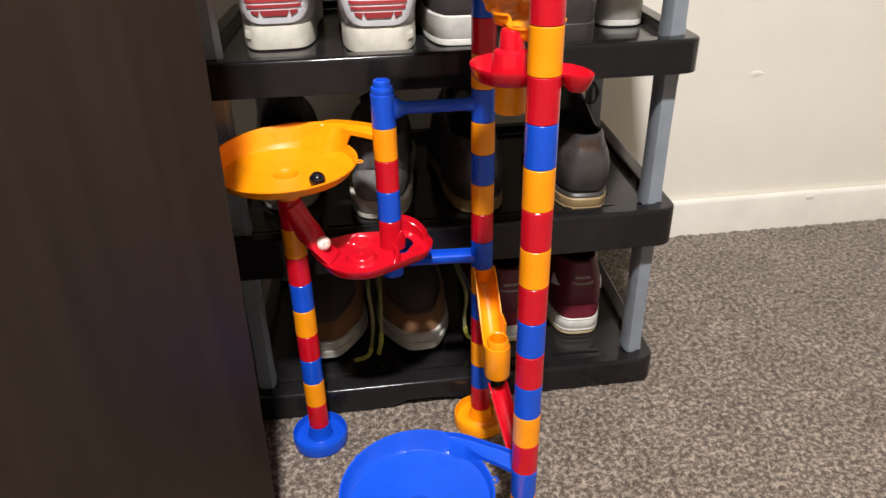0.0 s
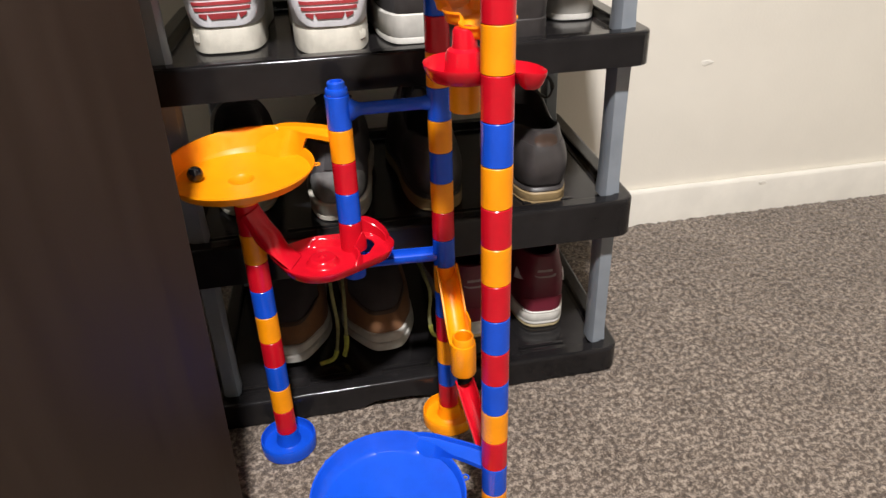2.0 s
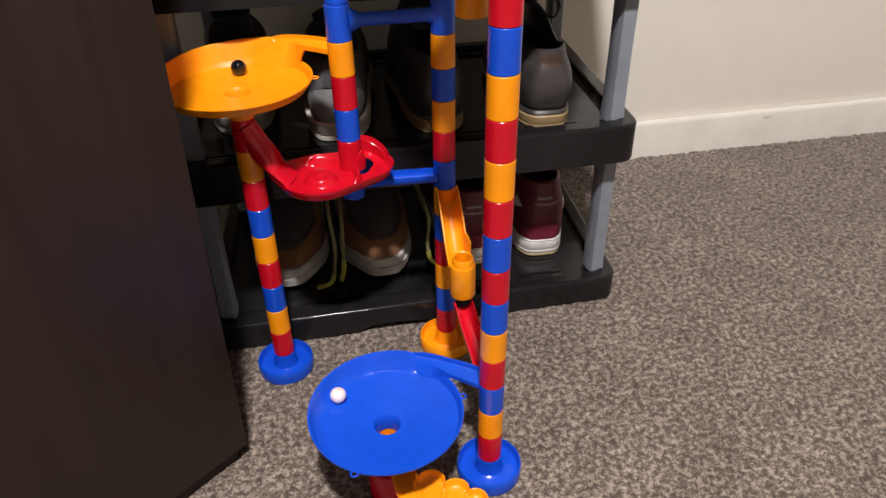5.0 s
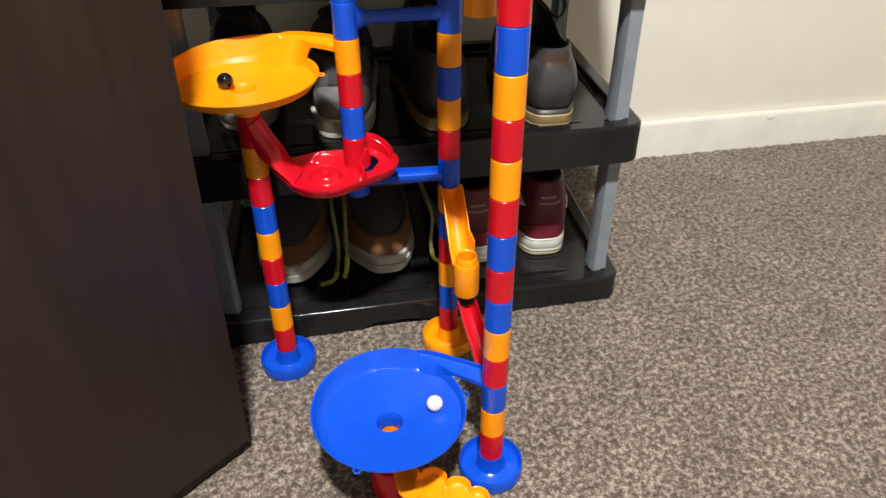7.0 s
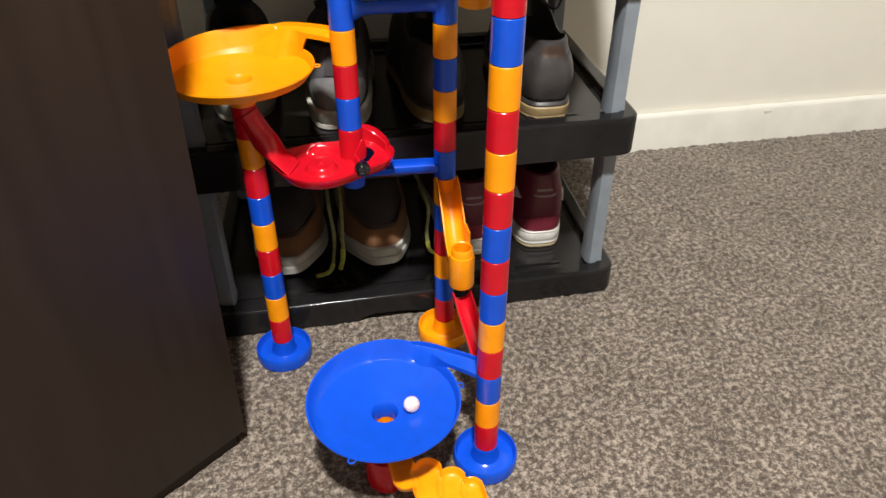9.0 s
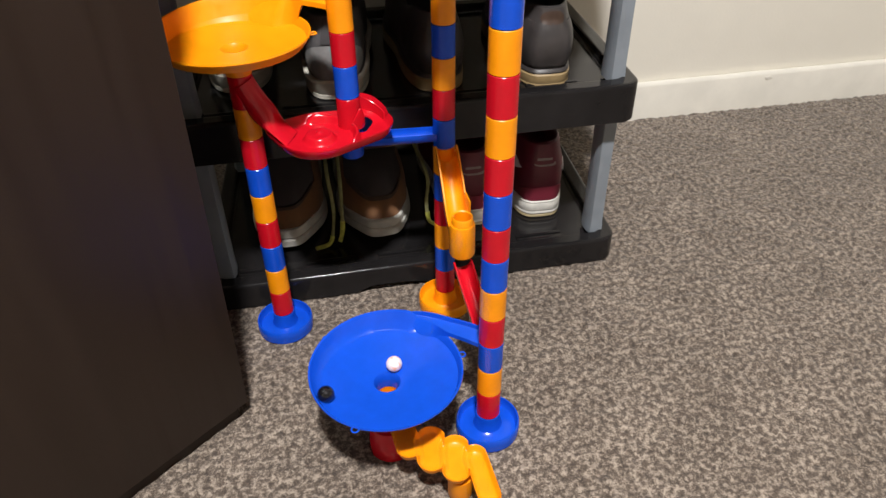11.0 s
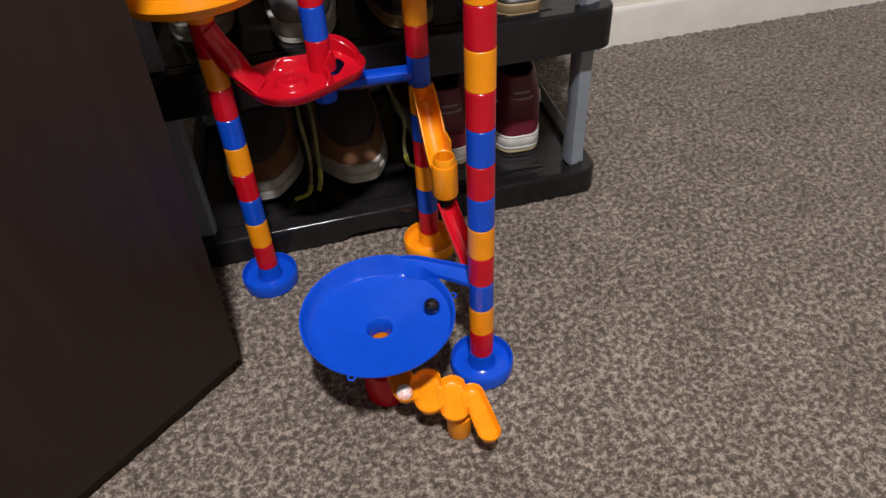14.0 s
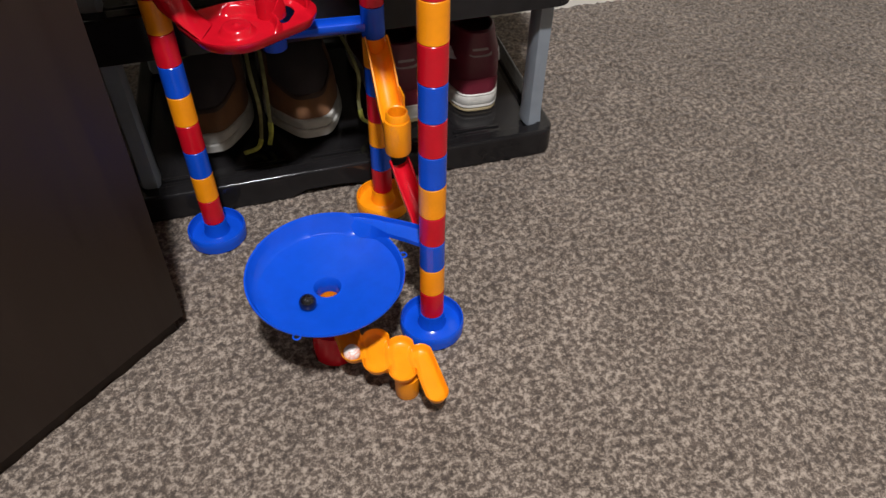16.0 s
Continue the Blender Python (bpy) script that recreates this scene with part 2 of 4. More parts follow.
def hermite(table, t):
    """A smooth value from rows of (time, value, ...), one value a column."""
    ts = [row[0] for row in table]
    i = max(0, min(len(ts) - 2, sum(1 for s in ts if s <= t) - 1))

    def slope(k, c):
        lo, hi = max(0, k - 1), min(len(ts) - 1, k + 1)
        return (table[hi][c] - table[lo][c]) / (ts[hi] - ts[lo])

    h = ts[i + 1] - ts[i]
    u = max(0.0, min(1.0, (t - ts[i]) / h))
    out = []
    for c in range(1, len(table[0])):
        p, q = table[i][c], table[i + 1][c]
        out.append(p * (2 * u ** 3 - 3 * u * u + 1) + q * (3 * u * u - 2 * u ** 3) + h * (slope(i, c) * (u ** 3 - 2 * u * u + u) + slope(i + 1, c) * (u ** 3 - u * u)))
    return out


# ---- the room ----
WALL_Y, EAST, WEST, SOUTH, TOP = 0.671, 2.7, -2.4, -3.8, 2.4


def room():
    # carpet: a fine uneven sheet near the toy, plain beyond
    xs = np.concatenate([np.linspace(WEST, -0.75, 20), np.arange(-0.745, 1.30, 0.0052), np.linspace(1.305, EAST, 40)])
    ys = np.concatenate([np.linspace(SOUTH, -0.45, 14), np.arange(-0.445, 0.70, 0.0052)])
    rng = np.random.RandomState(3)
    h = rng.rand(len(xs), len(ys)) * 0.0042
    verts = [(x, y, -0.0035 + h[i, j]) for i, x in enumerate(xs) for j, y in enumerate(ys)]
    n = len(ys)
    faces = [(i * n + j, (i + 1) * n + j, (i + 1) * n + j + 1, i * n + j + 1) for i in range(len(xs) - 1) for j in range(n - 1)]
    me = bpy.data.meshes.new("floor")
    me.from_pydata(verts, [], faces)
    me.shade_smooth()
    me.materials.append(CARPET)
    tagged(new("floor", me), "brown and beige flecked loop-pile carpet", "carpet", kind="structure")
    tagged(part("wall_north", box((WEST - 0.1, WALL_Y, -0.05), (EAST + 0.1, WALL_Y + 0.1, TOP)), WALL), "cream painted plaster wall with small chips", "wall", kind="structure")
    tagged(part("wall_east", box((EAST, SOUTH, -0.05), (EAST + 0.1, WALL_Y, TOP)), WALL), "cream painted plaster wall", "wall", kind="structure")
    tagged(part("wall_west", box((WEST - 0.1, SOUTH, -0.05), (WEST, WALL_Y, TOP)), WALL), "cream painted plaster wall", "wall", kind="structure")
    tagged(part("wall_south", box((WEST - 0.1, SOUTH - 0.1, -0.05), (EAST + 0.1, SOUTH, TOP)), WALL), "cream painted plaster wall", "wall", kind="structure")
    tagged(part("ceiling", box((WEST - 0.1, SOUTH - 0.1, TOP), (EAST + 0.1, WALL_Y + 0.1, TOP + 0.1)), CEIL), "plain white ceiling", "ceiling", kind="structure")
    # skirting board with a worn, rounded top
    bm = bmesh.new()
    prof = [(0, -0.01), (0.0, 0.066), (-0.003, 0.071), (-0.009, 0.073), (-0.0125, 0.070), (-0.014, 0.064), (-0.014, -0.01)]
    rings = []
    rng = random.Random(4)
    for k in range(90):
        x = WEST + (EAST - WEST) * k / 89
        w = rng.uniform(-0.0006, 0.0006)
        rings.append([bm.verts.new((x, WALL_Y + y, z + w)) for y, z in prof])
    for a, b in zip(rings, rings[1:]):
        for k in range(len(prof) - 1):
            bm.faces.new((a[k], a[k + 1], b[k + 1], b[k]))
    tagged(part("baseboard", bm, TRIM), "white painted skirting board with chipped top edge", "baseboard", kind="structure")


room()


def wall_chip(x, z, r, y):
    """A small dent where plaster has broken out."""
    bm = bmesh.new()
    rng = random.Random(int(x * 1000))
    pts = [(r * rng.uniform(0.7, 1.3) * math.cos(2 * math.pi * k / 14) * 1.5, r * rng.uniform(0.7, 1.2) * math.sin(2 * math.pi * k / 14) * 0.8) for k in range(14)]
    out = [bm.verts.new((x + a, y, z + b)) for a, b in pts]
    mid = [bm.verts.new((x + a * 0.75, y - 0.0009, z + b * 0.7)) for a, b in pts]
    cen = bm.verts.new((x + r * 0.2, y - 0.0005, z + r * 0.1))
    for k in range(14):
        j = (k + 1) % 14
        bm.faces.new((out[k], out[j], mid[j], mid[k]))
        bm.faces.new((mid[k], mid[j], cen))
    return bm


tagged(part("wall_chip", wall_chip(0.572, 0.306, 0.008, WALL_Y - 0.0003), TRIM), "small chipped dent in the painted wall", "wall damage", kind="structure")
tagged(part("wall_chip", wall_chip(0.724, 0.060, 0.006, WALL_Y - 0.0145), TRIM), "small chip on the skirting edge", "wall damage", kind="structure")


def white_desk():
    d = thing("desk", "white painted desk with a panel leg near the wall", "desk", pose(1.194, 0.0, 0.002))
    part("leg_panel", box((0, 0.06, 0), (0.020, 0.628, 0.700), 0.0015), TRIM, d)
    part("leg_panel", box((0.62, 0.06, 0), (0.640, 0.628, 0.700), 0.0015), TRIM, d)
    part("desktop", box((-0.25, 0.0, 0.701), (0.89, 0.640, 0.723), 0.002), TRIM, d)


white_desk()


def ceiling_lamp():
    d = thing("ceiling_lamp", "round white ceiling lamp", "lamp", pose(LAMP_AT[0], LAMP_AT[1], 2.32))
    part("lamp_base", lathe([(0, 0.08), (0.05, 0.08), (0.05, 0.02), (0.11, 0.012), (0.11, 0.008), (0, 0.008)], 32), TRIM, d)


ceiling_lamp()


# ---- dark cabinet beside the toy ----
def cabinet():
    turn = math.degrees(math.atan2(-0.627, -0.779))
    d = thing("cabinet", "dark espresso wood cabinet with a recessed plinth", "cabinet", pose(-0.2545, 0.071, 0, 0, 0, turn))
    bm = box((0.0, -0.42, 0.022), (0.95, 0.0, 1.35), 0.0012)
    for v in bm.verts:  # it leans a little on the soft carpet
        v.co.x, v.co.y = v.co.x - 0.0152 * v.co.z, v.co.y + 0.0122 * v.co.z
    part("side_panel", bm, WOOD, d)
    part("plinth", box((0.008, -0.41, -0.003), (0.94, -0.010, 0.0215)), WOOD, d, "dark recessed plinth")


cabinet()


# ---- shoe rack ----
RX0, RX1, RY0, RY1, SKEW = -0.311, 0.252, 0.255, 0.608, 0.05
SHELVES = [(0.0, 0.038), (0.217, 0.268), (0.435, 0.474), (0.640, 0.679)]
DROP = 0.011


def lean(x, y):
    return x + SKEW * (y - RY0)


def rounded_rect(x0, y0, x1, y1, r, n=5):
    out = []
    for cx, cy, a0 in ((x1 - r, y0 + r, -90), (x1 - r, y1 - r, 0), (x0 + r, y1 - r, 90), (x0 + r, y0 + r, 180)):
        for k in range(n + 1):
            a = radians(a0 + 90 * k / n)
            out.append((cx + r * math.cos(a), cy + r * math.sin(a)))
    return out + [(x0 + r + (x1 - x0 - 2 * r) * k / 24, y0) for k in range(1, 24)]


def shelf_mesh(z0, z1, arch):
    """A moulded tray: outer skirt, rounded lip, sunken floor with ribs and slots."""
    bm = bmesh.new()
    floor = z1 - DROP
    loops = [(0.004, z0, 0.022), (0.0, z0 + 0.001, 0.022), (0.0, z1 - 0.0052, 0.022), (0.0, z1 - 0.0045, 0.022), (0.0003, z1 - 0.0028, 0.0215), (0.0011, z1 - 0.0013, 0.021), (0.0026, z1 - 0.0004, 0.020), (0.0045, z1, 0.019), (0.0052, z1, 0.018), (0.018, z1, 0.011), (0.0190, z1, 0.010), (0.0200, z1 - 0.0006, 0.009), (0.0207, z1 - 0.0020, 0.009), (0.0215, z1 - 0.006, 0.008), (0.0240, floor + 0.0006, 0.006), (0.0250, floor, 0.006), (0.0256, floor, 0.006)]
    rings = []
    for inset, z, r in loops:
        ring = []
        for x, y in rounded_rect(RX0 + inset, RY0 + inset, RX1 - inset, RY1 - inset, r):
            up = 0.009 * ease(0.045, 0.030, abs(x + 0.065)) if arch and z < z0 + 0.002 and y < RY0 + 0.01 else 0.0
            ring.append(bm.verts.new((lean(x, y), y, z + up)))
        rings.append(ring)
    n = len(rings[0])
    for a, b in zip(rings, rings[1:]):
        for k in range(n):
            bm.faces.new((a[k], a[(k + 1) % n], b[(k + 1) % n], b[k]))
    bm.faces.new(rings[-1])
    inner = [bm.verts.new((v.co.x * 0.985, v.co.y + (0.004 if v.co.y < 0.44 else -0.004), floor - 0.004)) for v in rings[0]]
    for k in range(n):
        bm.faces.new((rings[0][k], inner[k], inner[(k + 1) % n], rings[0][(k + 1) % n]))
    bm.faces.new(inner[::-1])
    return bm


def shelf_ribs(z1, shelf):
    """Raised strips along the front, broken by slots, and low ribs running back."""
    floor = z1 - DROP
    for k in range(5):
        x0 = RX0 + 0.032 + k * 0.0985
        for y0, y1, h in ((RY0 + 0.026, RY0 + 0.034, 0.005), (RY0 + 0.040, RY0 + 0.046, 0.0035)):
            part("rib", box((lean(x0, y0), y0, floor - 0.002), (lean(x0 + 0.066, y0), y1, floor + h), 0.0013), SHELF, shelf)


def post_mesh(x, y, z0, z1):
    """A ribbed hollow-looking post, waisted between its sockets."""
    bm = bmesh.new()
    w, d = 0.0112, 0.016
    sec = [(-w, -d * 0.55), (-w * 0.72, -d), (w * 0.72, -d), (w, -d * 0.55), (w, d * 0.55), (w * 0.72, d), (-w * 0.72, d), (-w, d * 0.55)]
    prof = [(z0, 1.08), (z0 + 0.010, 1.05), (z0 + 0.020, 1.0), ((z0 + z1) / 2, 0.97), (z1 - 0.020, 1.0), (z1 - 0.010, 1.03), (z1, 1.05)]
    rings = [[bm.verts.new((lean(x, y) + a * s, y + b * s, z)) for a, b in sec] for z, s in prof]
    for a, b in zip(rings, rings[1:]):
        for k in range(8):
            bm.faces.new((a[k], a[(k + 1) % 8], b[(k + 1) % 8], b[k]))
    bm.faces.new(rings[0][::-1])
    bm.faces.new(rings[-1])
    add_box(bm, (lean(x, y) - 0.0025, y - d * 0.99, z0 + 0.02), (lean(x, y) + 0.0025, y - d * 0.85, z1 - 0.02))
    return bm


def shoe_rack():
    d = thing("shoe_rack", "black plastic shoe rack with grey posts on carpet", "shoe rack")
    for k, (z0, z1) in enumerate(SHELVES):
        shelf_ribs(z1, part("shelf", shelf_mesh(z0, z1, k == 0), SHELF, d, "black moulded plastic shelf tray"))
    spans = [(0.034, 0.219), (0.262, 0.437), (0.469, 0.640)]
    for z0, z1 in spans:
        for x in (RX0 + 0.028, RX1 - 0.025):
            for y in (RY0 + 0.040, RY1 - 0.035):
                part("post", post_mesh(x, y, z0, z1), POST, d, "grey plastic post")


shoe_rack()


# ---- shoes ----
class Last:
    """The shape of a shoe, heel at y = 0 and toe at y = length."""

    def __init__(self, length, width, sole, collar, throat, heel_lean=0.006, toe=0.12, heel=0.52, over=0.0, bulge=0.0035):
        self.L, self.W, self.S, self.H, self.T, self.lean, self.toe = length, width, sole, collar, throat, heel_lean, toe
        self.heel, self.over, self.bulge = heel, over, bulge

    def outline(self, a, grow=0.0):
        """a runs 0 to 1 round the foot from the heel's middle by the right side."""
        t = 2 * math.pi * a
        y = 0.5 - 0.5 * math.cos(t)
        half = 0.5 * self.W * (0.80 + 0.10 * math.cos(math.pi * y) + 0.24 * math.exp(-((y - 0.70) / 0.20) ** 2) - 0.06 * math.exp(-((y - 0.42) / 0.14) ** 2))
        s = math.sin(t)
        x = half * math.copysign(abs(s) ** (self.heel + self.toe * y), s)
        return x * (1 + grow / half), -grow + y * (self.L + 2 * grow)

    def collar_at(self, a):
        t = 2 * math.pi * a
        y = 0.5 - 0.5 * math.cos(t)
        s = math.sin(t)
        x = self.W * 0.33 * math.copysign(abs(s) ** 0.7, s)
        h = self.H - 0.012 * math.exp(-((y - 0.45) / 0.2) ** 2) + (self.T - self.H) * ease(0.55, 1.0, y)
        return x, self.lean + y * self.L * 0.56, h

    def upper(self, a, v, off=0.0):
        x1, y1, h = self.collar_at(a)
        y = 0.5 - 0.5 * math.cos(2 * math.pi * a)
        x0, y0 = self.outline(a, -0.002 + off + self.over * (1 - y))
        g = v ** (2.4 - 0.9 * y)
        bulge = self.bulge * math.sin(math.pi * min(1, v * 1.3)) * (1 - y)
        z = self.S - 0.003 + (h - self.S + 0.003) * (1 - (1 - v) ** (1.15 + 0.75 * y))
        k = 1 + bulge / (0.5 * self.W)
        return Vector(((x0 * (1 - g) + x1 * g) * k, y0 * (1 - g) + y1 * g - bulge, z + off * v * 0.3))


def shoe_outsole(s, z0, z1, grow, n=56, flare=0.0, groove=()):
    bm = bmesh.new()
    levels = [(z0, grow - 0.002), (z0 + 0.0015, grow)]
    for z, depth in groove:
        levels += [(z - 0.0012, grow), (z, grow - depth), (z + 0.0012, grow)]
    levels += [(z1 - 0.0018, grow + flare), (z1, grow + flare - 0.0018)]
    rings = []
    for z, g in levels:
        rings.append([bm.verts.new((*s.outline(k / n, g), z + 0.012 * ease(0.72, 1.0, s.outline(k / n, g)[1] / s.L))) for k in range(n)])
    for a, b in zip(rings, rings[1:]):
        for k in range(n):
            bm.faces.new((a[k], a[(k + 1) % n], b[(k + 1) % n], b[k]))
    bm.faces.new(rings[0][::-1])
    bm.faces.new(rings[-1])
    return bm


def shoe_upper(s, n=56, m=12):
    bm = bmesh.new()
    rings = [[bm.verts.new(s.upper(k / n, v / m)) for k in range(n)] for v in range(m + 1)]
    top = rings[-1]
    cx, cy = 0.0, s.lean + 0.28 * s.L
    for f, dz in ((0.94, 0.0012), (0.86, -0.002), (0.82, -0.03)):
        rings.append([bm.verts.new((cx + (v.co.x - cx) * f, cy + (v.co.y - cy) * f, v.co.z + dz)) for v in top])
    for a, b in zip(rings, rings[1:]):
        for k in range(n):
            bm.faces.new((a[k], a[(k + 1) % n], b[(k + 1) % n], b[k]))
    bm.faces.new(rings[-1])
    return bm


def shoe_patch(s, a0, a1, v0, v1, off=0.0012, na=14, nv=6, shape=None):
    """A panel that lies on the upper; shape(u, v) in -1..1 cuts its outline."""
    bm = bmesh.new()
    grid = {}
    for i in range(na + 1):
        for j in range(nv + 1):
            u, v = 2 * i / na - 1, 2 * j / nv - 1
            if shape:
                u, v = shape(u, v)
            a, w = (a0 + a1) / 2 + u * (a1 - a0) / 2, (v0 + v1) / 2 + v * (v1 - v0) / 2
            grid[i, j] = (bm.verts.new(s.upper(a % 1.0, w, off)), bm.verts.new(s.upper(a % 1.0, w, -0.001)))
    for i in range(na):
        for j in range(nv):
            q = [grid[i, j], grid[i + 1, j], grid[i + 1, j + 1], grid[i, j + 1]]
            bm.faces.new([c[0] for c in q])
    edge = [(i, 0) for i in range(na)] + [(na, j) for j in range(nv)] + [(i, nv) for i in range(na, 0, -1)] + [(0, j) for j in range(nv, 0, -1)]
    for k in range(len(edge)):
        p, q = grid[edge[k]], grid[edge[(k + 1) % len(edge)]]
        bm.faces.new((p[0], q[0], q[1], p[1]))
    return bm


def round_shape(u, v):
    return u * math.sqrt(1 - 0.5 * v * v), v * math.sqrt(1 - 0.5 * u * u)


def lace_mesh(points, r=0.0016):
    return sweep(smooth_path(points, 8), [(a * 1.5, b * 0.7) for a, b in circle_section(r, 8)])


def tongue_mesh(s):
    bm = bmesh.new()
    rows = []
    for k in range(7):
        u = k / 6
        y, z = s.L * (0.60 - 0.10 * u), s.T - 0.012 + 0.034 * u
        w = s.W * (0.20 + 0.06 * u)
        rows.append([bm.verts.new((w * q, y + 0.006 * q * q, z - 0.010 * q * q)) for q in (-1, -0.6, -0.2, 0.2, 0.6, 1)])
    for a, b in zip(rows, rows[1:]):
        for k in range(5):
            bm.faces.new((a[k], a[k + 1], b[k + 1], b[k]))
    bmesh.ops.solidify(bm, geom=bm.faces[:], thickness=0.004)
    return bm


def cross_laces(s, shoe, mat):
    for k in range(4):
        y = s.L * (0.63 + 0.055 * k)
        z = s.T + 0.001 - 0.011 * k
        w = s.W * 0.23
        part("lace", lace_mesh([(-w, y, z - 0.006), (0, y + 0.004, z + 0.001), (w, y + 0.008, z - 0.006)], 0.0018), mat, shoe)


def white_sneaker(x, y, z, yaw, label, side):
    s = Last(0.285, 0.105, 0.031, 0.108, 0.106, toe=0.2, heel=0.42, over=0.0028, bulge=0.0060)
    d = thing("sneaker", label, "shoe", pose(x, y, z, 0, 0, yaw), "shoes on the rack")
    part("sole", shoe_outsole(s, 0.0, 0.0315, 0.0012, groove=[(0.0270, 0.0008)]), OFFWHITE_SOLE, d, "scuffed off-white rubber cup sole")
    part("upper", shoe_upper(s), WHITE_LEATHER, d)
    part("heel_panel", shoe_patch(s, -0.095, 0.095, 0.02, 0.93, 0.0014, shape=round_shape), WHITE_LEATHER, d, "white heel panel")
    for k in range(7):
        half = (0.040, 0.046, 0.050, 0.051, 0.049, 0.044, 0.035)[k]
        v = 0.215 + 0.070 * k
        part("stripe", shoe_patch(s, -half, half, v, v + 0.040, 0.0022, 10, 2, lambda u, w: (u * (0.97 + 0.03 * w), w)), RED_PRINT, d, "red printed bar")
    for k in (-1, 0, 1):
        part("stripe", shoe_patch(s, k * 0.0190 - 0.0092, k * 0.0190 + 0.0092, 0.115, 0.185, 0.0022, 8, 4, lambda u, w: ((u if k == 0 else u - 0.10 * k * (1 - w)) * (0.80 + 0.20 * w), w if w > 0 or k == 0 else w * (1 - 0.48 * (1 + u * k)))), RED_PRINT, d, "red printed petal")
    for k in range(5):
        px, py = s.outline((side * (0.058 + 0.0075 * k)) % 1.0, 0.0012)
        part("emblem", box((px - 0.0012, py - 0.0012, 0.0120), (px + 0.0012, py + 0.0012, 0.0120 + (0.009, 0.007, 0.010, 0.007, 0.008)[k]), 0.0006), OFFWHITE_SOLE, d, "small raised mark on the sole")
    part("tongue", tongue_mesh(s), WHITE_LEATHER, d)
    cross_laces(s, d, WHITE_LEATHER)


def canvas_shoe(x, y, z, yaw, label):
    s = Last(0.28, 0.090, 0.034, 0.100, 0.098)
    d = thing("canvas_shoe", label, "shoe", pose(x, y, z, 0, 0, yaw), "shoes on the rack")
    part("sole", shoe_outsole(s, 0.0, 0.034, 0.001, groove=[(0.008, 0.0008)]), WHITE_SOLE, d, "thick white rubber sole")
    part("upper", shoe_upper(s), BLACK_CLOTH, d)
    part("heel_panel", shoe_patch(s, -0.045, 0.045, 0.05, 0.95, 0.0014), BLACK_LEATHER, d, "black heel strip")
    part("tongue", tongue_mesh(s), BLACK_CLOTH, d)
    cross_laces(s, d, WHITE_LEATHER)


def black_shoe(x, y, z, yaw, label):
    s = Last(0.28, 0.088, 0.024, 0.105, 0.10)
    d = thing("black_shoe", label, "shoe", pose(x, y, z, 0, 0, yaw), "shoes on the rack")
    part("sole", shoe_outsole(s, 0.0, 0.024, 0.001), BLACK_LEATHER, d, "black rubber sole")
    part("upper", shoe_upper(s), BLACK_CLOTH, d)
    part("heel_panel", shoe_patch(s, -0.07, 0.07, 0.02, 0.6, 0.0014), BLACK_LEATHER, d, "black heel panel")
    part("tongue", tongue_mesh(s), BLACK_CLOTH, d)


def runner(x, y, z, yaw, label):
    s = Last(0.28, 0.098, 0.026, 0.098, 0.10)
    d = thing("running_shoe", label, "shoe", pose(x, y, z, 0, 0, yaw), "shoes on the rack")
    part("sole", shoe_outsole(s, 0.0, 0.024, 0.002, flare=0.002, groove=[(0.007, 0.001)]), OFFWHITE_SOLE, d, "pale foam sole")
    part("upper", shoe_upper(s), DARK_GREY, d)
    part("heel_panel", shoe_patch(s, -0.10, 0.10, 0.0, 0.52, 0.0014, shape=round_shape), GREY_MESH, d, "grey knit heel panel")
    part("heel_loop", shoe_patch(s, -0.022, 0.022, 0.55, 0.98, 0.0018), BLACK_CLOTH, d, "black pull loop")
    part("tongue", tongue_mesh(s), DARK_GREY, d)
    cross_laces(s, d, BLACK_CLOTH)


def leather_boot(x, y, z, yaw, label):
    s = Last(0.285, 0.089, 0.024, 0.094, 0.112, over=0.001, bulge=0.006)
    d = thing("leather_shoe", label, "shoe", pose(x, y, z, 0, 0, yaw), "shoes on the rack")
    part("outsole", shoe_outsole(s, 0.0, 0.016, 0.0035, groove=[(0.004, 0.0006)]), TAN_SOLE, d, "tan rubber outsole")
    part("welt", shoe_outsole(s, 0.0162, 0.0215, 0.003, flare=-0.001), BLACK_LEATHER, d, "black welt")
    part("upper", shoe_upper(s), BLACK_LEATHER, d)
    part("heel_panel", shoe_patch(s, -0.105, 0.105, 0.06, 0.72, 0.0014), BLACK_LEATHER, d, "black heel counter")
    part("heel_tab", shoe_patch(s, -0.040, 0.040, 0.70, 0.93, 0.0013, shape=round_shape), BROWN_TAB, d, "brown leather heel tab")
    part("tongue", tongue_mesh(s), BLACK_LEATHER, d)
    cross_laces(s, d, BLACK_CLOTH)
    for k in (-1, 1):
        part("lace_loop", lace_mesh([(0.004 * k, 0.15, 0.118), (0.020 * k, 0.122, 0.136), (0.032 * k, 0.098, 0.124), (0.026 * k, 0.104, 0.104), (0.005 * k, 0.15, 0.116)], 0.0020), BLACK_CLOTH, d, "black lace bow")


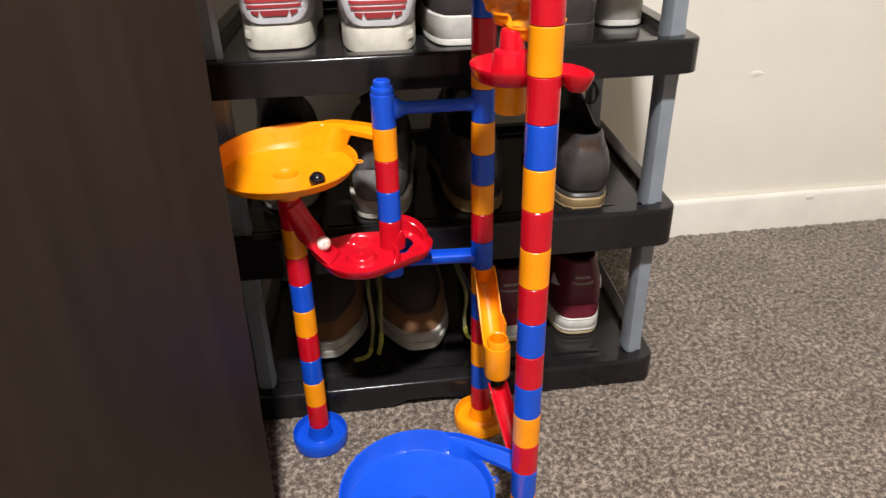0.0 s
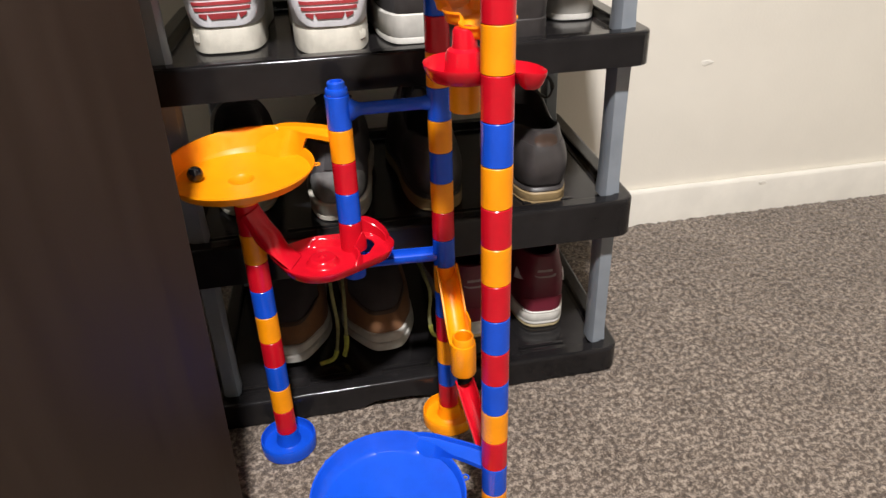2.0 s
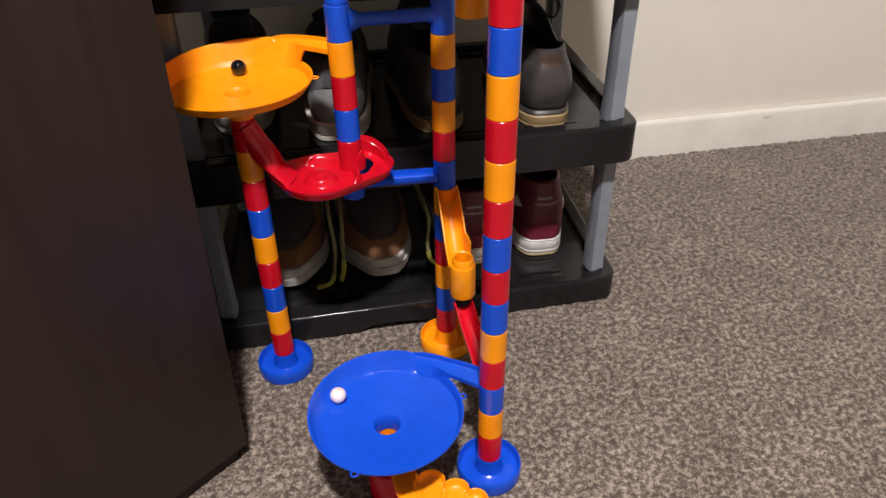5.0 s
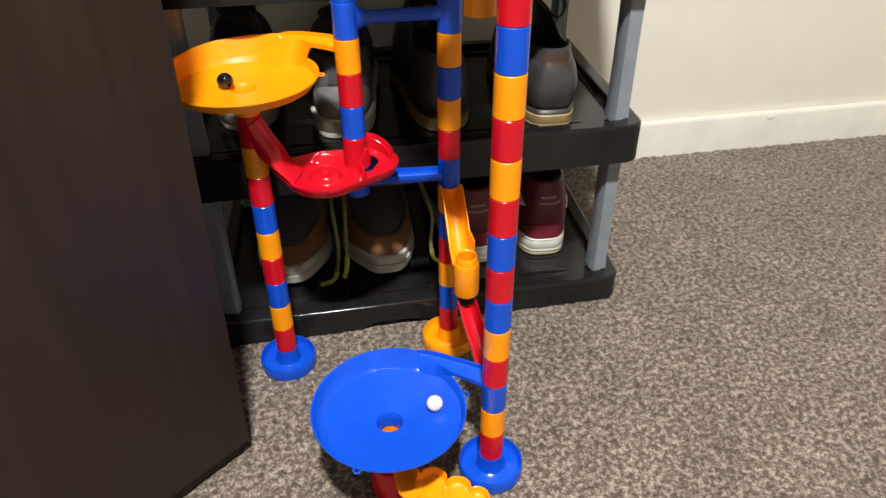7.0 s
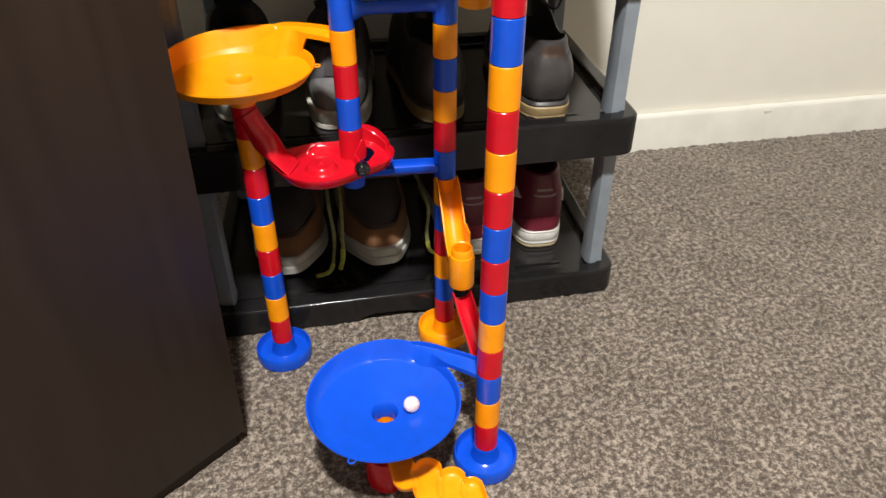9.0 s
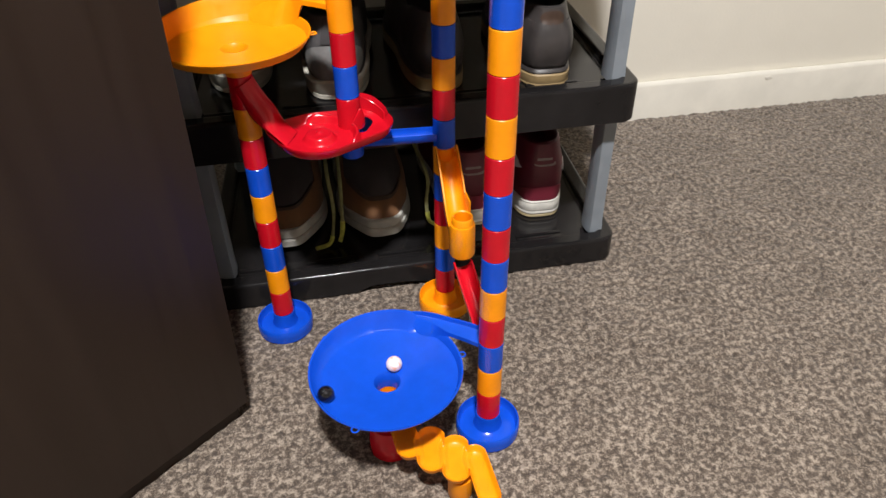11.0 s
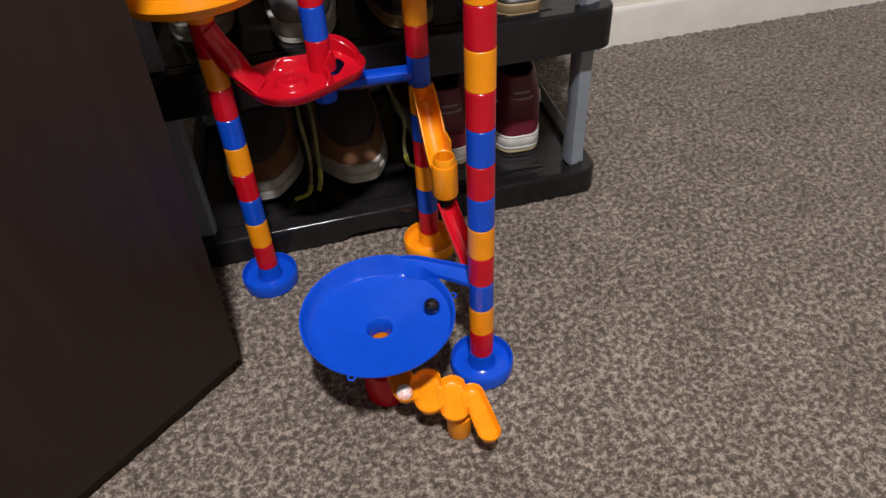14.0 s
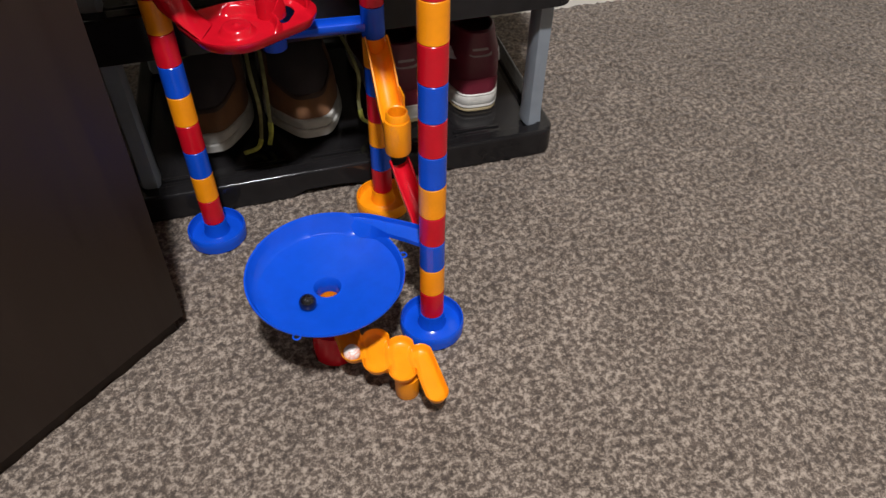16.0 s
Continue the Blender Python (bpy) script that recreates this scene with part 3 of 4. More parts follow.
def brown_shoe(x, y, z, yaw, label):
    s = Last(0.285, 0.108, 0.024, 0.100, 0.10, toe=0.02)
    d = thing("suede_shoe", label, "shoe", pose(x, y, z, 0, 0, yaw), "shoes on the rack")
    part("outsole", shoe_outsole(s, 0.0, 0.0125, 0.0034), WHITE_SOLE, d, "white rubber outsole")
    part("midsole", shoe_outsole(s, 0.0127, 0.026, 0.0014), WHITE_SOLE, d, "white midsole")
    part("upper", shoe_upper(s), NAVY, d)
    part("toe_cap", shoe_patch(s, 0.34, 0.66, 0.0, 0.40, 0.0016, 28, 8, lambda u, v: (u, v - 0.25 * (v + 1) * (1 - u * u))), BROWN_LEATHER, d, "brown suede toe cap")
    for k in (-1, 1):
        part("side_panel", shoe_patch(s, 0.5 + k * 0.155, 0.5 + k * 0.36, 0.0, 0.62, 0.0014, 18, 6), BROWN_LEATHER, d, "brown suede side panel")
    part("seam", shoe_patch(s, 0.36, 0.64, 0.36, 0.40, 0.0022, 24, 2, lambda u, v: (u, v - 14 * 0.25 * (1 - u * u))), BROWN_TAB, d, "stitched seam")
    part("tongue", tongue_mesh(s), NAVY, d)
    cross_laces(s, d, LACE)
    return d


def maroon_sneaker(x, y, z, yaw, label):
    s = Last(0.29, 0.100, 0.028, 0.118, 0.115)
    d = thing("high_top_sneaker", label, "shoe", pose(x, y, z, 0, 0, yaw), "shoes on the rack")
    part("outsole", shoe_outsole(s, 0.0, 0.006, 0.0005), GUM, d, "pale gum outsole")
    part("midsole", shoe_outsole(s, 0.0062, 0.029, 0.0015, groove=[(0.011, 0.0007), (0.025, 0.0007)]), WHITE_SOLE, d, "white midsole")
    part("upper", shoe_upper(s), MAROON, d)
    # lamp light below the shelf's shadow, put into the colour as a patch
    part("heel_panel", shoe_patch(s, -0.085, 0.085, 0.0, 0.27, 0.0014, shape=round_shape), MAROON_LIT, d, "lower heel coloured brighter for the lamp light on it")
    part("heel_tab", shoe_patch(s, -0.10, 0.10, 0.52, 0.90, 0.0014), MAROON, d, "maroon heel tab")
    part("emblem", shoe_patch(s, -0.028, 0.028, 0.60, 0.64, 0.0022, 12, 2, lambda u, v: (u, v * (0.35 + 0.65 * (u + 1) / 2) + 1.2 * u * u)), SILVER, d, "pale curved printed mark")
    part("emblem", shoe_patch(s, -0.018, 0.016, 0.70, 0.735, 0.0022, 6, 2), SILVER, d, "pale printed bar")
    for k in (-1, 1):
        part("flash", shoe_patch(s, k * 0.082, k * 0.124, 0.42, 0.60, 0.0026, 6, 4, lambda u, v: (u, v * (0.5 - 0.5 * u * k) if k > 0 else v * (0.5 + 0.5 * u))), WHITE_LEATHER, d, "white wedge panel")
    part("tongue", tongue_mesh(s), MAROON, d)


LOW, MID, HIGH = [z1 - DROP + 0.0005 for _, z1 in SHELVES[:3]]
white_sneaker(-0.2135, 0.345, HIGH, 1, "white leather sneaker with red striped heel print", -1)
white_sneaker(-0.101, 0.307, HIGH, -2, "white leather sneaker with red striped heel print and stained sole", 1)
canvas_shoe(-0.008, 0.320, HIGH, 0, "black canvas shoe with thick white sole")
canvas_shoe(0.202, 0.378, HIGH, -5, "black canvas shoe with thick white sole, set back")
black_shoe(0.117, 0.300, HIGH, 0, "plain black shoe with black sole")
runner(-0.226, 0.358, MID, 2, "dark grey running shoe with pale sole")
runner(-0.112, 0.312, MID, -4, "dark grey running shoe with grey knit heel")
leather_boot(0.013, 0.310, MID, 0, "black leather shoe with tan sole in shade")
leather_boot(0.145, 0.295, MID, -3, "black leather shoe with tan sole and brown heel tab")
brown_shoe(-0.182, 0.612, LOW, 176, "brown suede and navy shoe with white sole")
second_brown = brown_shoe(-0.081, 0.610, LOW, 183, "brown suede and navy shoe with long untied laces")
maroon_sneaker(0.064, 0.338, LOW, 0, "maroon leather high-top sneaker with white sole")
maroon_sneaker(0.168, 0.340, LOW, -3, "maroon leather high-top sneaker with white sole and gum edge")


def loose_lace(points, label):
    ob = part("shoelace", lace_mesh(points, 0.0017), LACE)
    tagged(ob, label, "shoelace", "loose shoelaces")
    tip = smooth_path(points, 8)[-13:]
    part("lace_tip", sweep(tip, [(a * 2.1, b * 1.2) for a, b in circle_section(0.0018, 8)]), LACE_TIP, ob, "yellow lace end")


loose_lace([(-0.136, 0.414, 0.145), (-0.136, 0.359, 0.125), (-0.133, 0.346, 0.085), (-0.136, 0.339, 0.055), (-0.143, 0.331, 0.034), (-0.163, 0.325, 0.0315)], "olive and yellow shoelace hanging to the shelf")
loose_lace([(-0.119, 0.414, 0.145), (-0.120, 0.354, 0.120), (-0.122, 0.342, 0.080), (-0.124, 0.336, 0.050), (-0.129, 0.332, 0.034)], "olive and yellow shoelace hanging between shoes")
loose_lace([(-0.009, 0.414, 0.135), (0.001, 0.356, 0.110), (-0.003, 0.344, 0.075), (-0.001, 0.337, 0.050), (0.006, 0.336, 0.042)], "olive shoelace hanging beside a shoe")


# ---- marble run ----
R, H, B = 0.0125, 0.035, 0.0275
FRONT, REAR, INNER, LEFT, BOWL, CUP = (0.0, 0.0), (-0.0035, 0.2115), (-0.1065, 0.2115), (-0.2115, 0.2105), (-0.1055, 0.0), (-0.006, 0.1055)
toy = thing("marble_run", "red, blue and orange plastic marble run on carpet", "toy")


def level(k):
    return B + H * k


def tube_profile(h=H):
    return [(R - 0.0022, 0.0), (R - 0.0006, 0.0), (R, 0.0005), (R, h - 0.0009), (R - 0.0005, h - 0.0004), (R - 0.0022, h - 0.0004), (R - 0.0022, 0.0)]


tube_meshes = {}


def tube(at, k, mat, label):
    """One tube of a column. Tubes of a colour share a mesh."""
    if mat.name not in tube_meshes:
        ob = part("tube", lathe(tube_profile()), mat, toy, label)
        tube_meshes[mat.name] = ob.data
    else:
        ob = new("tube", tube_meshes[mat.name])
        ob.parent = toy
        ob["label"] = label
    ob.matrix_basis = pose(at[0], at[1], level(k), 0, 0, 37 * k)


COLOURS = {"r": (RED, "red plastic tube"), "b": (BLUE, "blue plastic tube"), "o": (ORANGE, "orange plastic tube")}


def column(at, first, letters):
    for k, c in enumerate(letters):
        tube(at, first + k, *COLOURS[c])


column(FRONT, 0, "robrobrbrorobrorb" + "robrob")
column(REAR, 0, "rborbobrobobor" + "br")
column(INNER, 6, "brbrob")
column(LEFT, 0, "robrobro")


def base(at, mat, label):
    prof = [(0, 0.0), (0.0325, 0.0), (0.034, 0.0015), (0.0345, 0.009), (0.034, 0.0165), (0.0332, 0.0175), (0.0322, 0.0172), (0.0315, 0.0085), (0.030, 0.0068), (0.020, 0.0072), (0.0155, 0.010), (0.0138, 0.016), (0.0130, B), (0.0, B)]
    part("base", lathe(prof, 56, (at[0], at[1], -0.001)), mat, toy, label)


base(FRONT, BLUE, "round blue base dish")
base(LEFT, BLUE, "round blue base dish")


base(REAR, ORANGE, "round orange base dish")


def funnel(at, hole_z, rim_z, mat, label, back):
    """A round funnel bowl with a guide wall at the back."""
    rr = 0.0745
    prof = []
    for k in range(21):
        r = 0.0105 + (rr - 0.004 - 0.0105) * k / 20
        prof.append((r, hole_z + (rim_z - 0.008 - hole_z) * ((r - 0.0105) / (rr - 0.0145)) ** 1.25))
    prof[0] = (0.0105, hole_z - 0.004)
    prof.insert(0, (0.0105, hole_z - 0.018))
    prof += [(rr - 0.0018, rim_z - 0.002), (rr - 0.0006, rim_z), (rr + 0.0009, rim_z + 0.0004), (rr + 0.0012, rim_z - 0.0012), (rr + 0.0002, rim_z - 0.0022), (rr - 0.0022, rim_z - 0.0062)]
    for k in range(8):
        r = rr - 0.006 - (rr - 0.006 - 0.0125) * k / 7
        prof.append((r, hole_z - 0.0026 + (rim_z - 0.008 - hole_z) * ((r - 0.0105) / (rr - 0.0145)) ** 1.25))
    prof += [(0.0128, hole_z - 0.018), (0.0105, hole_z - 0.018)]

    def lift(a, r, z):
        d = (math.degrees(a) - back[0]) % 360
        if d > back[1]:
            return 0.0
        high = back[2] * ease(0, 14, d) * (1 - d / back[1]) ** 0.85
        return high * ease(rr - 0.011, rr - 0.0030, r)

    bowl = part("funnel_bowl", lathe(prof, 120, (at[0], at[1], 0), lift), mat, toy, label)
    return bowl


def eyelet(bowl, at, angle, z, mat):
    bm = bmesh.new()
    p = Vector((at[0] + 0.0772 * math.cos(angle), at[1] + 0.0772 * math.sin(angle), z))
    ring = [p + Vector((0.0034 * math.cos(2 * math.pi * k / 14), 0.0034 * math.sin(2 * math.pi * k / 14), 0)) for k in range(15)]
    sweep(ring, circle_section(0.0009, 6), bm)
    part("eyelet", bm, mat, bowl, "small moulded loop")


BLUE_HOLE, BLUE_RIM = 0.0960, 0.1150
YELLOW_HOLE, YELLOW_RIM = 0.3680, 0.3815
blue_bowl = funnel(BOWL, BLUE_HOLE, BLUE_RIM, BLUE, "wide blue funnel bowl", (50, 174, 0.0112))
orange_bowl = funnel(LEFT, YELLOW_HOLE, YELLOW_RIM, ORANGE, "wide orange funnel bowl", (46, 178, 0.0195))
for a in (-119, 3, 135):
    eyelet(blue_bowl, BOWL, radians(a), BLUE_RIM - 0.0005, BLUE)
for a in (-6, 118):
    eyelet(orange_bowl, LEFT, radians(a), YELLOW_RIM - 0.002, ORANGE)


def ramp_arm(at, col, heights, wall, hole, rim, mat, bowl):
    """The ramp from a column, which goes on as a narrowing ledge outside the bowl's back edge."""
    turn = math.atan2(col[1] - at[1], col[0] - at[0])
    inner = [(0.0975, 0.003), (0.0820, 0.0180), (0.0675, 0.0315), (0.0563, 0.0472), (0.0422, 0.0602), (0.0251, 0.0690), (0.0064, 0.0733)]
    outer = [(0.1010, 0.0240), (0.0865, 0.0360), (0.0740, 0.0455), (0.0600, 0.0560), (0.0445, 0.0650), (0.0260, 0.0722), (0.0065, 0.0750)]
    edge_in = smooth_path([(x, y, z) for (x, y), z in zip(inner, heights)], 6)
    edge_out = smooth_path([(x, y, z) for (x, y), z in zip(outer, heights)], 6)
    m = pose(at[0], at[1], 0, 0, 0, math.degrees(turn))
    bm = bmesh.new()
    rings = []
    n = len(edge_in)
    for k, (p, q) in enumerate(zip(edge_in, edge_out)):
        u = k / (n - 1)
        out = (q - p).normalized()
        flat = Vector((p.x, p.y, 0))
        blend = ease(0.30, 0.40, u)
        foot = p - Vector((0, 0, 0.0055))
        step = p.z - rim
        near = flat * (1 - (0.0015 + (0.0025 + 0.9 * step) * ease(0.38, 0.60, u)) / flat.length)
        near.z = hole + (rim - 0.008 - hole) * max(0.0, (near.length - 0.0105) / 0.060) ** 1.25 - 0.0012
        foot = foot.lerp(near, blend)
        w = wall * (1 - ease(0.55, 1.0, u)) + 0.0006
        base = q - Vector((0, 0, 0.0065))
        pts = [foot, p - Vector((0, 0, 0.0006)), p + out * 0.0012, q - out * 0.0040, q - out * 0.0022 + Vector((0, 0, 0.0012)), q - out * 0.0016 + Vector((0, 0, w)), q + Vector((0, 0, w)), q, base, base.lerp(foot, 0.8) - Vector((0, 0, 0.001))]
        rings.append([bm.verts.new(m @ v) for v in pts])
    for a, b in zip(rings, rings[1:]):
        for k in range(len(a)):
            j = (k + 1) % len(a)
            bm.faces.new((a[k], a[j], b[j], b[k]))
    bm.faces.new(rings[0])
    bm.faces.new(rings[-1][::-1])
    part("ramp", bm, mat, bowl, "curved entry ramp")


ramp_arm(BOWL, FRONT, (0.1245, 0.1235, 0.1222, 0.1212, 0.1200, 0.1180, 0.1150), 0.0052, BLUE_HOLE, BLUE_RIM, BLUE, blue_bowl)
ramp_arm(LEFT, INNER, (0.4015, 0.4012, 0.4005, 0.3992, 0.3972, 0.3930, 0.3860), 0.0040, YELLOW_HOLE, YELLOW_RIM, ORANGE, orange_bowl)

# the upper funnel, unseen, placed for its shade on the rear column
UPPER = (-0.030, 0.095)
funnel(UPPER, 0.600, 0.619, RED, "wide red funnel bowl high between the columns", (100, 200, 0.0125))


# red stand under the blue bowl
part("bowl_stand", lathe([(0.0, -0.001), (0.0235, -0.001), (0.0245, 0.001), (0.0235, 0.018), (0.0225, 0.040), (0.021, 0.041), (0.0, 0.041)], 40, (BOWL[0], BOWL[1], 0)), RED, toy, "red round stand below the bowl")
part("socket", lathe([(0.0108, 0.046), (0.0128, 0.046), (0.0128, 0.0775), (0.0108, 0.0775), (0.0108, 0.046)], 36, (BOWL[0], BOWL[1], 0)), ORANGE, toy, "orange socket below the bowl")


def zigzag(count, name_label, m=None):
    """Up to four side-by-side pockets that step down, with ribs between them."""
    pockets = [((-0.0985, 0.000), (-0.0935, -0.051), 0.0125, 0.047), ((-0.0700, -0.041), (-0.0735, -0.065), 0.0145, 0.042), ((-0.0475, -0.052), (-0.0515, -0.077), 0.0145, 0.036), ((-0.0290, -0.060), (-0.0265, -0.107), 0.0115, 0.030)][:count]
    bridges = [((p[0][0] + 0.002, q[0][1] - 0.003), (q[0][0], q[0][1] - 0.001)) for p, q in zip(pockets, pockets[1:])]

    def sdf(x, y):
        return min([sd_capsule(x, y, a, b, r) for a, b, r, _ in pockets] + [sd_capsule(x, y, a, b, 0.0105) for a, b in bridges])

    def top(x, y, d):
        ds = sorted((sd_capsule(x, y, a, b, r), z, k) for k, (a, b, r, z) in enumerate(pockets))
        near = ds[0]
        floor = near[1] + 0.004 * (1 - min(1.0, -d / 0.0100)) ** 2
        wall = near[1] + 0.0095
        rim = ease(-0.0026, -0.0010, d)
        rib = 0.0
        if ds[1][0] < 0.002:
            j = max(near[2], ds[1][2])
            q = pockets[j]
            line = abs(near[0] - ds[1][0])
            rib = 0.42 * ease(0.0036, 0.0008, line) * ease(0.004, -0.004, y - 0.35 * q[0][1] - 0.65 * q[1][1])
            floor = 0.5 * (near[1] + ds[1][1]) + (floor - 0.5 * (near[1] + ds[1][1])) * ease(0.0, 0.011, line)
        return floor + (wall - floor) * max(rim, rib)

    ob = part("zigzag_slide", moulded(sdf, top, (-0.114, -0.120), (-0.018, 0.014), 0.0009, 0.0022), ORANGE, toy, name_label)
    if m is not None:
        ob.matrix_basis = m
    return ob


low_slide = zigzag(4, "orange zigzag slide with scalloped pockets")
part("slide_foot", lathe([(0, -0.001), (0.0115, -0.001), (0.012, 0.0), (0.0125, 0.028), (0.0, 0.028)], 28, (-0.0470, -0.073, 0)), ORANGE, low_slide, "orange tube foot")
zigzag(3, "orange zigzag slide with scalloped pockets high on the column", pose(0.086, 0.058, 0.499, 0, 0, -45))


def swirl_dish(col, centre, size, ring, floor, mirror, label, lobe=None, inlet=None, end=200.0):
    """A red dish with a middle knob whose channel curls round its column."""
    sx = -1 if mirror else 1
    ax = math.atan2(centre[1] - col[1], centre[0] - col[0])
    half = 0.0115

    def radius(a):
        return ring - 0.003 * ease(130, 200, a)

    def arc(x, y):
        dx, dy = x - col[0], y - col[1]
        rad = math.hypot(dx, dy)
        a = (math.degrees(math.atan2(dy, dx) - ax) * sx) % 360
        if 20 <= a <= end:
            return abs(rad - radius(a)) - half
        best = 9.0
        for e in (20.0, end):
            t = ax + sx * radians(e)
            best = min(best, math.hypot(dx - radius(e) * math.cos(t), dy - radius(e) * math.sin(t)) - half)
        return best

    def dish(x, y):
        d = math.hypot(x - centre[0], y - centre[1]) - size
        for end_x, end_y, end_r in ((lobe, inlet) if lobe else ()):
            for k in range(1, 9):
                u = k / 8
                d = min(d, math.hypot(x - centre[0] - u * (end_x - centre[0]), y - centre[1] - u * (end_y - centre[1])) - size - u * (end_r - size))
        return d

    def slot(x, y):
        return sd_capsule(x, y, (col[0] + 0.010, col[1] - 0.013), (col[0] + 0.017, col[1] + 0.001), 0.0075) if lobe else 1.0

    def sdf(x, y):
        d = min(dish(x, y), arc(x, y))
        return max(d, 0.0126 - math.hypot(x - col[0], y - col[1]), -slot(x, y))

    def top(x, y, d):
        r = math.hypot(x - centre[0], y - centre[1])
        out = min(dish(x, y), arc(x, y))
        edge = max(0.0, 1 + out / 0.0068)
        z = floor + 0.0108 * min(1.0, edge) ** 2.0
        z += 0.0075 * ease(0.0185, 0.0125, r) + 0.0025 * ease(0.004, 0.001, r)
        if lobe:
            side = math.degrees(math.atan2(y - centre[1], x - centre[0]))
            z += 0.0085 * ease(0.0040, 0.0010, abs(r - size + 0.0050)) * ease(-42, -24, side) * ease(112, 92, side)
        back = math.hypot(x - col[0], y - col[1])
        a = (math.degrees(math.atan2(y - col[1], x - col[0]) - ax) * sx) % 360
        if back < 0.046 and 95 < a < 235 and dish(x, y) > -0.014:
            z += 0.009 * ease(130, 200, a)
        return z

    low = (min(col[0], centre[0]) - 0.06, min(col[1], centre[1]) - 0.05)
    high = (max(col[0], centre[0]) + 0.05, max(col[1], centre[1]) + 0.05)
    return part("swirl_dish", moulded(sdf, top, low, high, 0.0011, 0.0024), RED, toy, label)


def guard(col, floor, rows, dish):
    """A thin curved wall beside a column; rows of (angle, radius, top over the dish's floor)."""
    bm = bmesh.new()
    rings = []
    for a, r, h in [hermite(rows_at(rows), k / 24) for k in range(25)]:
        c, q = math.cos(radians(a)), math.sin(radians(a))
        rings.append([bm.verts.new((col[0] + p * c, col[1] + p * q, z)) for p, z in ((r, floor - 0.001), (r + 0.0018, floor - 0.001), (r + 0.0018, floor + h - 0.0005), (r + 0.0009, floor + h), (r, floor + h - 0.0005))])
    for a, b in zip(rings, rings[1:]):
        for k in range(5):
            bm.faces.new((a[k], a[(k + 1) % 5], b[(k + 1) % 5], b[k]))
    bm.faces.new(rings[0])
    bm.faces.new(rings[-1][::-1])
    part("guard", bm, RED, dish, "thin curved guard wall")


def rows_at(rows):
    return [(k / (len(rows) - 1), *row) for k, row in enumerate(rows)]


red_dish = swirl_dish(INNER, (-0.1405, 0.1835), 0.0440, 0.0300, 0.2740, False, "red swirl dish with a middle knob", (-0.0935, 0.1950, 0.0315), (-0.1800, 0.1985, 0.0150))
guard(INNER, 0.2740, [(98, 0.0140, 0.030), (70, 0.0165, 0.035), (48, 0.0220, 0.024), (25, 0.0300, 0.0165), (0, 0.0365, 0.0105)], red_dish)
guard(INNER, 0.2740, [(-95, 0.0130, 0.004), (-62, 0.0132, 0.016), (-38, 0.0138, 0.022), (-18, 0.0142, 0.013), (0, 0.0142, 0.007)], red_dish)
swirl_dish(FRONT, (-0.0155, 0.037), 0.0320, 0.0240, 0.507, True, "red swirl dish high on the column", end=122.0)

# red elbow on top of the left column, and the chute down to the dish
part("elbow_tube", lathe([(R - 0.002, 0.0), (R, 0.0), (R, 0.034), (R - 0.002, 0.036), (R - 0.002, 0.0)], 40, (LEFT[0], LEFT[1], level(8))), RED, toy, "red tube with chute opening")
part("bowl_spout", lathe([(R - 0.003, 0.0), (R + 0.0005, 0.0), (R + 0.0025, 0.012), (R - 0.003, 0.012), (R - 0.003, 0.0)], 40, (LEFT[0], LEFT[1], level(9))), ORANGE, toy, "orange spout below the bowl")
chute = smooth_path([(-0.2105, 0.2085, 0.334), (-0.205, 0.2075, 0.322), (-0.198, 0.2050, 0.308), (-0.1905, 0.2015, 0.2970), (-0.1820, 0.1975, 0.2865), (-0.1690, 0.1920, 0.2738)], 6)


def chute_section(u):
    """A round tube that widens and flattens into the dish."""
    r, n = 0.0128 + 0.0034 * ease(0.2, 1.0, u), 24
    flat = 1 - 0.84 * ease(0.45, 0.95, u)
    arc = [2 * math.pi * k / n + 0.02 for k in range(n)]
    arc.append(2 * math.pi)
    return [(r * math.cos(a), r * flat * math.sin(a)) for a in arc] + [((r - 0.0016) * math.cos(a), (r - 0.0016) * flat * math.sin(a)) for a in arc[::-1]]


part("chute", sweep(chute, chute_section), RED, toy, "red tube chute into the dish")


def blue_arm(a, b, z, open_top, label):
    pts = [Vector((a[0], a[1], z)), Vector((b[0], b[1], z - (0.004 if open_top else 0)))]
    d = (pts[1] - pts[0]).normalized()
    path = [pts[0] + d * 0.010, pts[0] + d * 0.02, pts[1] - d * 0.02, pts[1] - d * 0.010]
    if not open_top:
        path = [pts[0] + (pts[1] - pts[0]) * (0.10 + 0.80 * k / 24) for k in range(25)]
    sec = trough_section(0.0105, 0.0018, 0.002) if open_top else lambda u: circle_section(0.0066 + 0.0052 * ease(0.16, 0.0, u) + 0.002 * ease(0.9, 1.0, u), 20)
    part("connector", sweep(path, sec), BLUE, toy, label)


blue_arm(INNER, REAR, level(11) + 0.018, False, "blue connecting bar")
blue_arm(INNER, REAR, level(6) + 0.020, True, "blue open channel between columns")
part("collar", lathe([(0, 0), (0.0110, 0), (0.0114, 0.001), (0.0114, 0.0055), (0.0106, 0.007), (0.0090, 0.0072), (0.0088, 0.0125), (0.0078, 0.0135), (0.0062, 0.0135), (0.0060, 0.011), (0, 0.011)], 32, (INNER[0], INNER[1], level(12) - 0.0005)), BLUE, toy, "narrow blue collar on the column top")

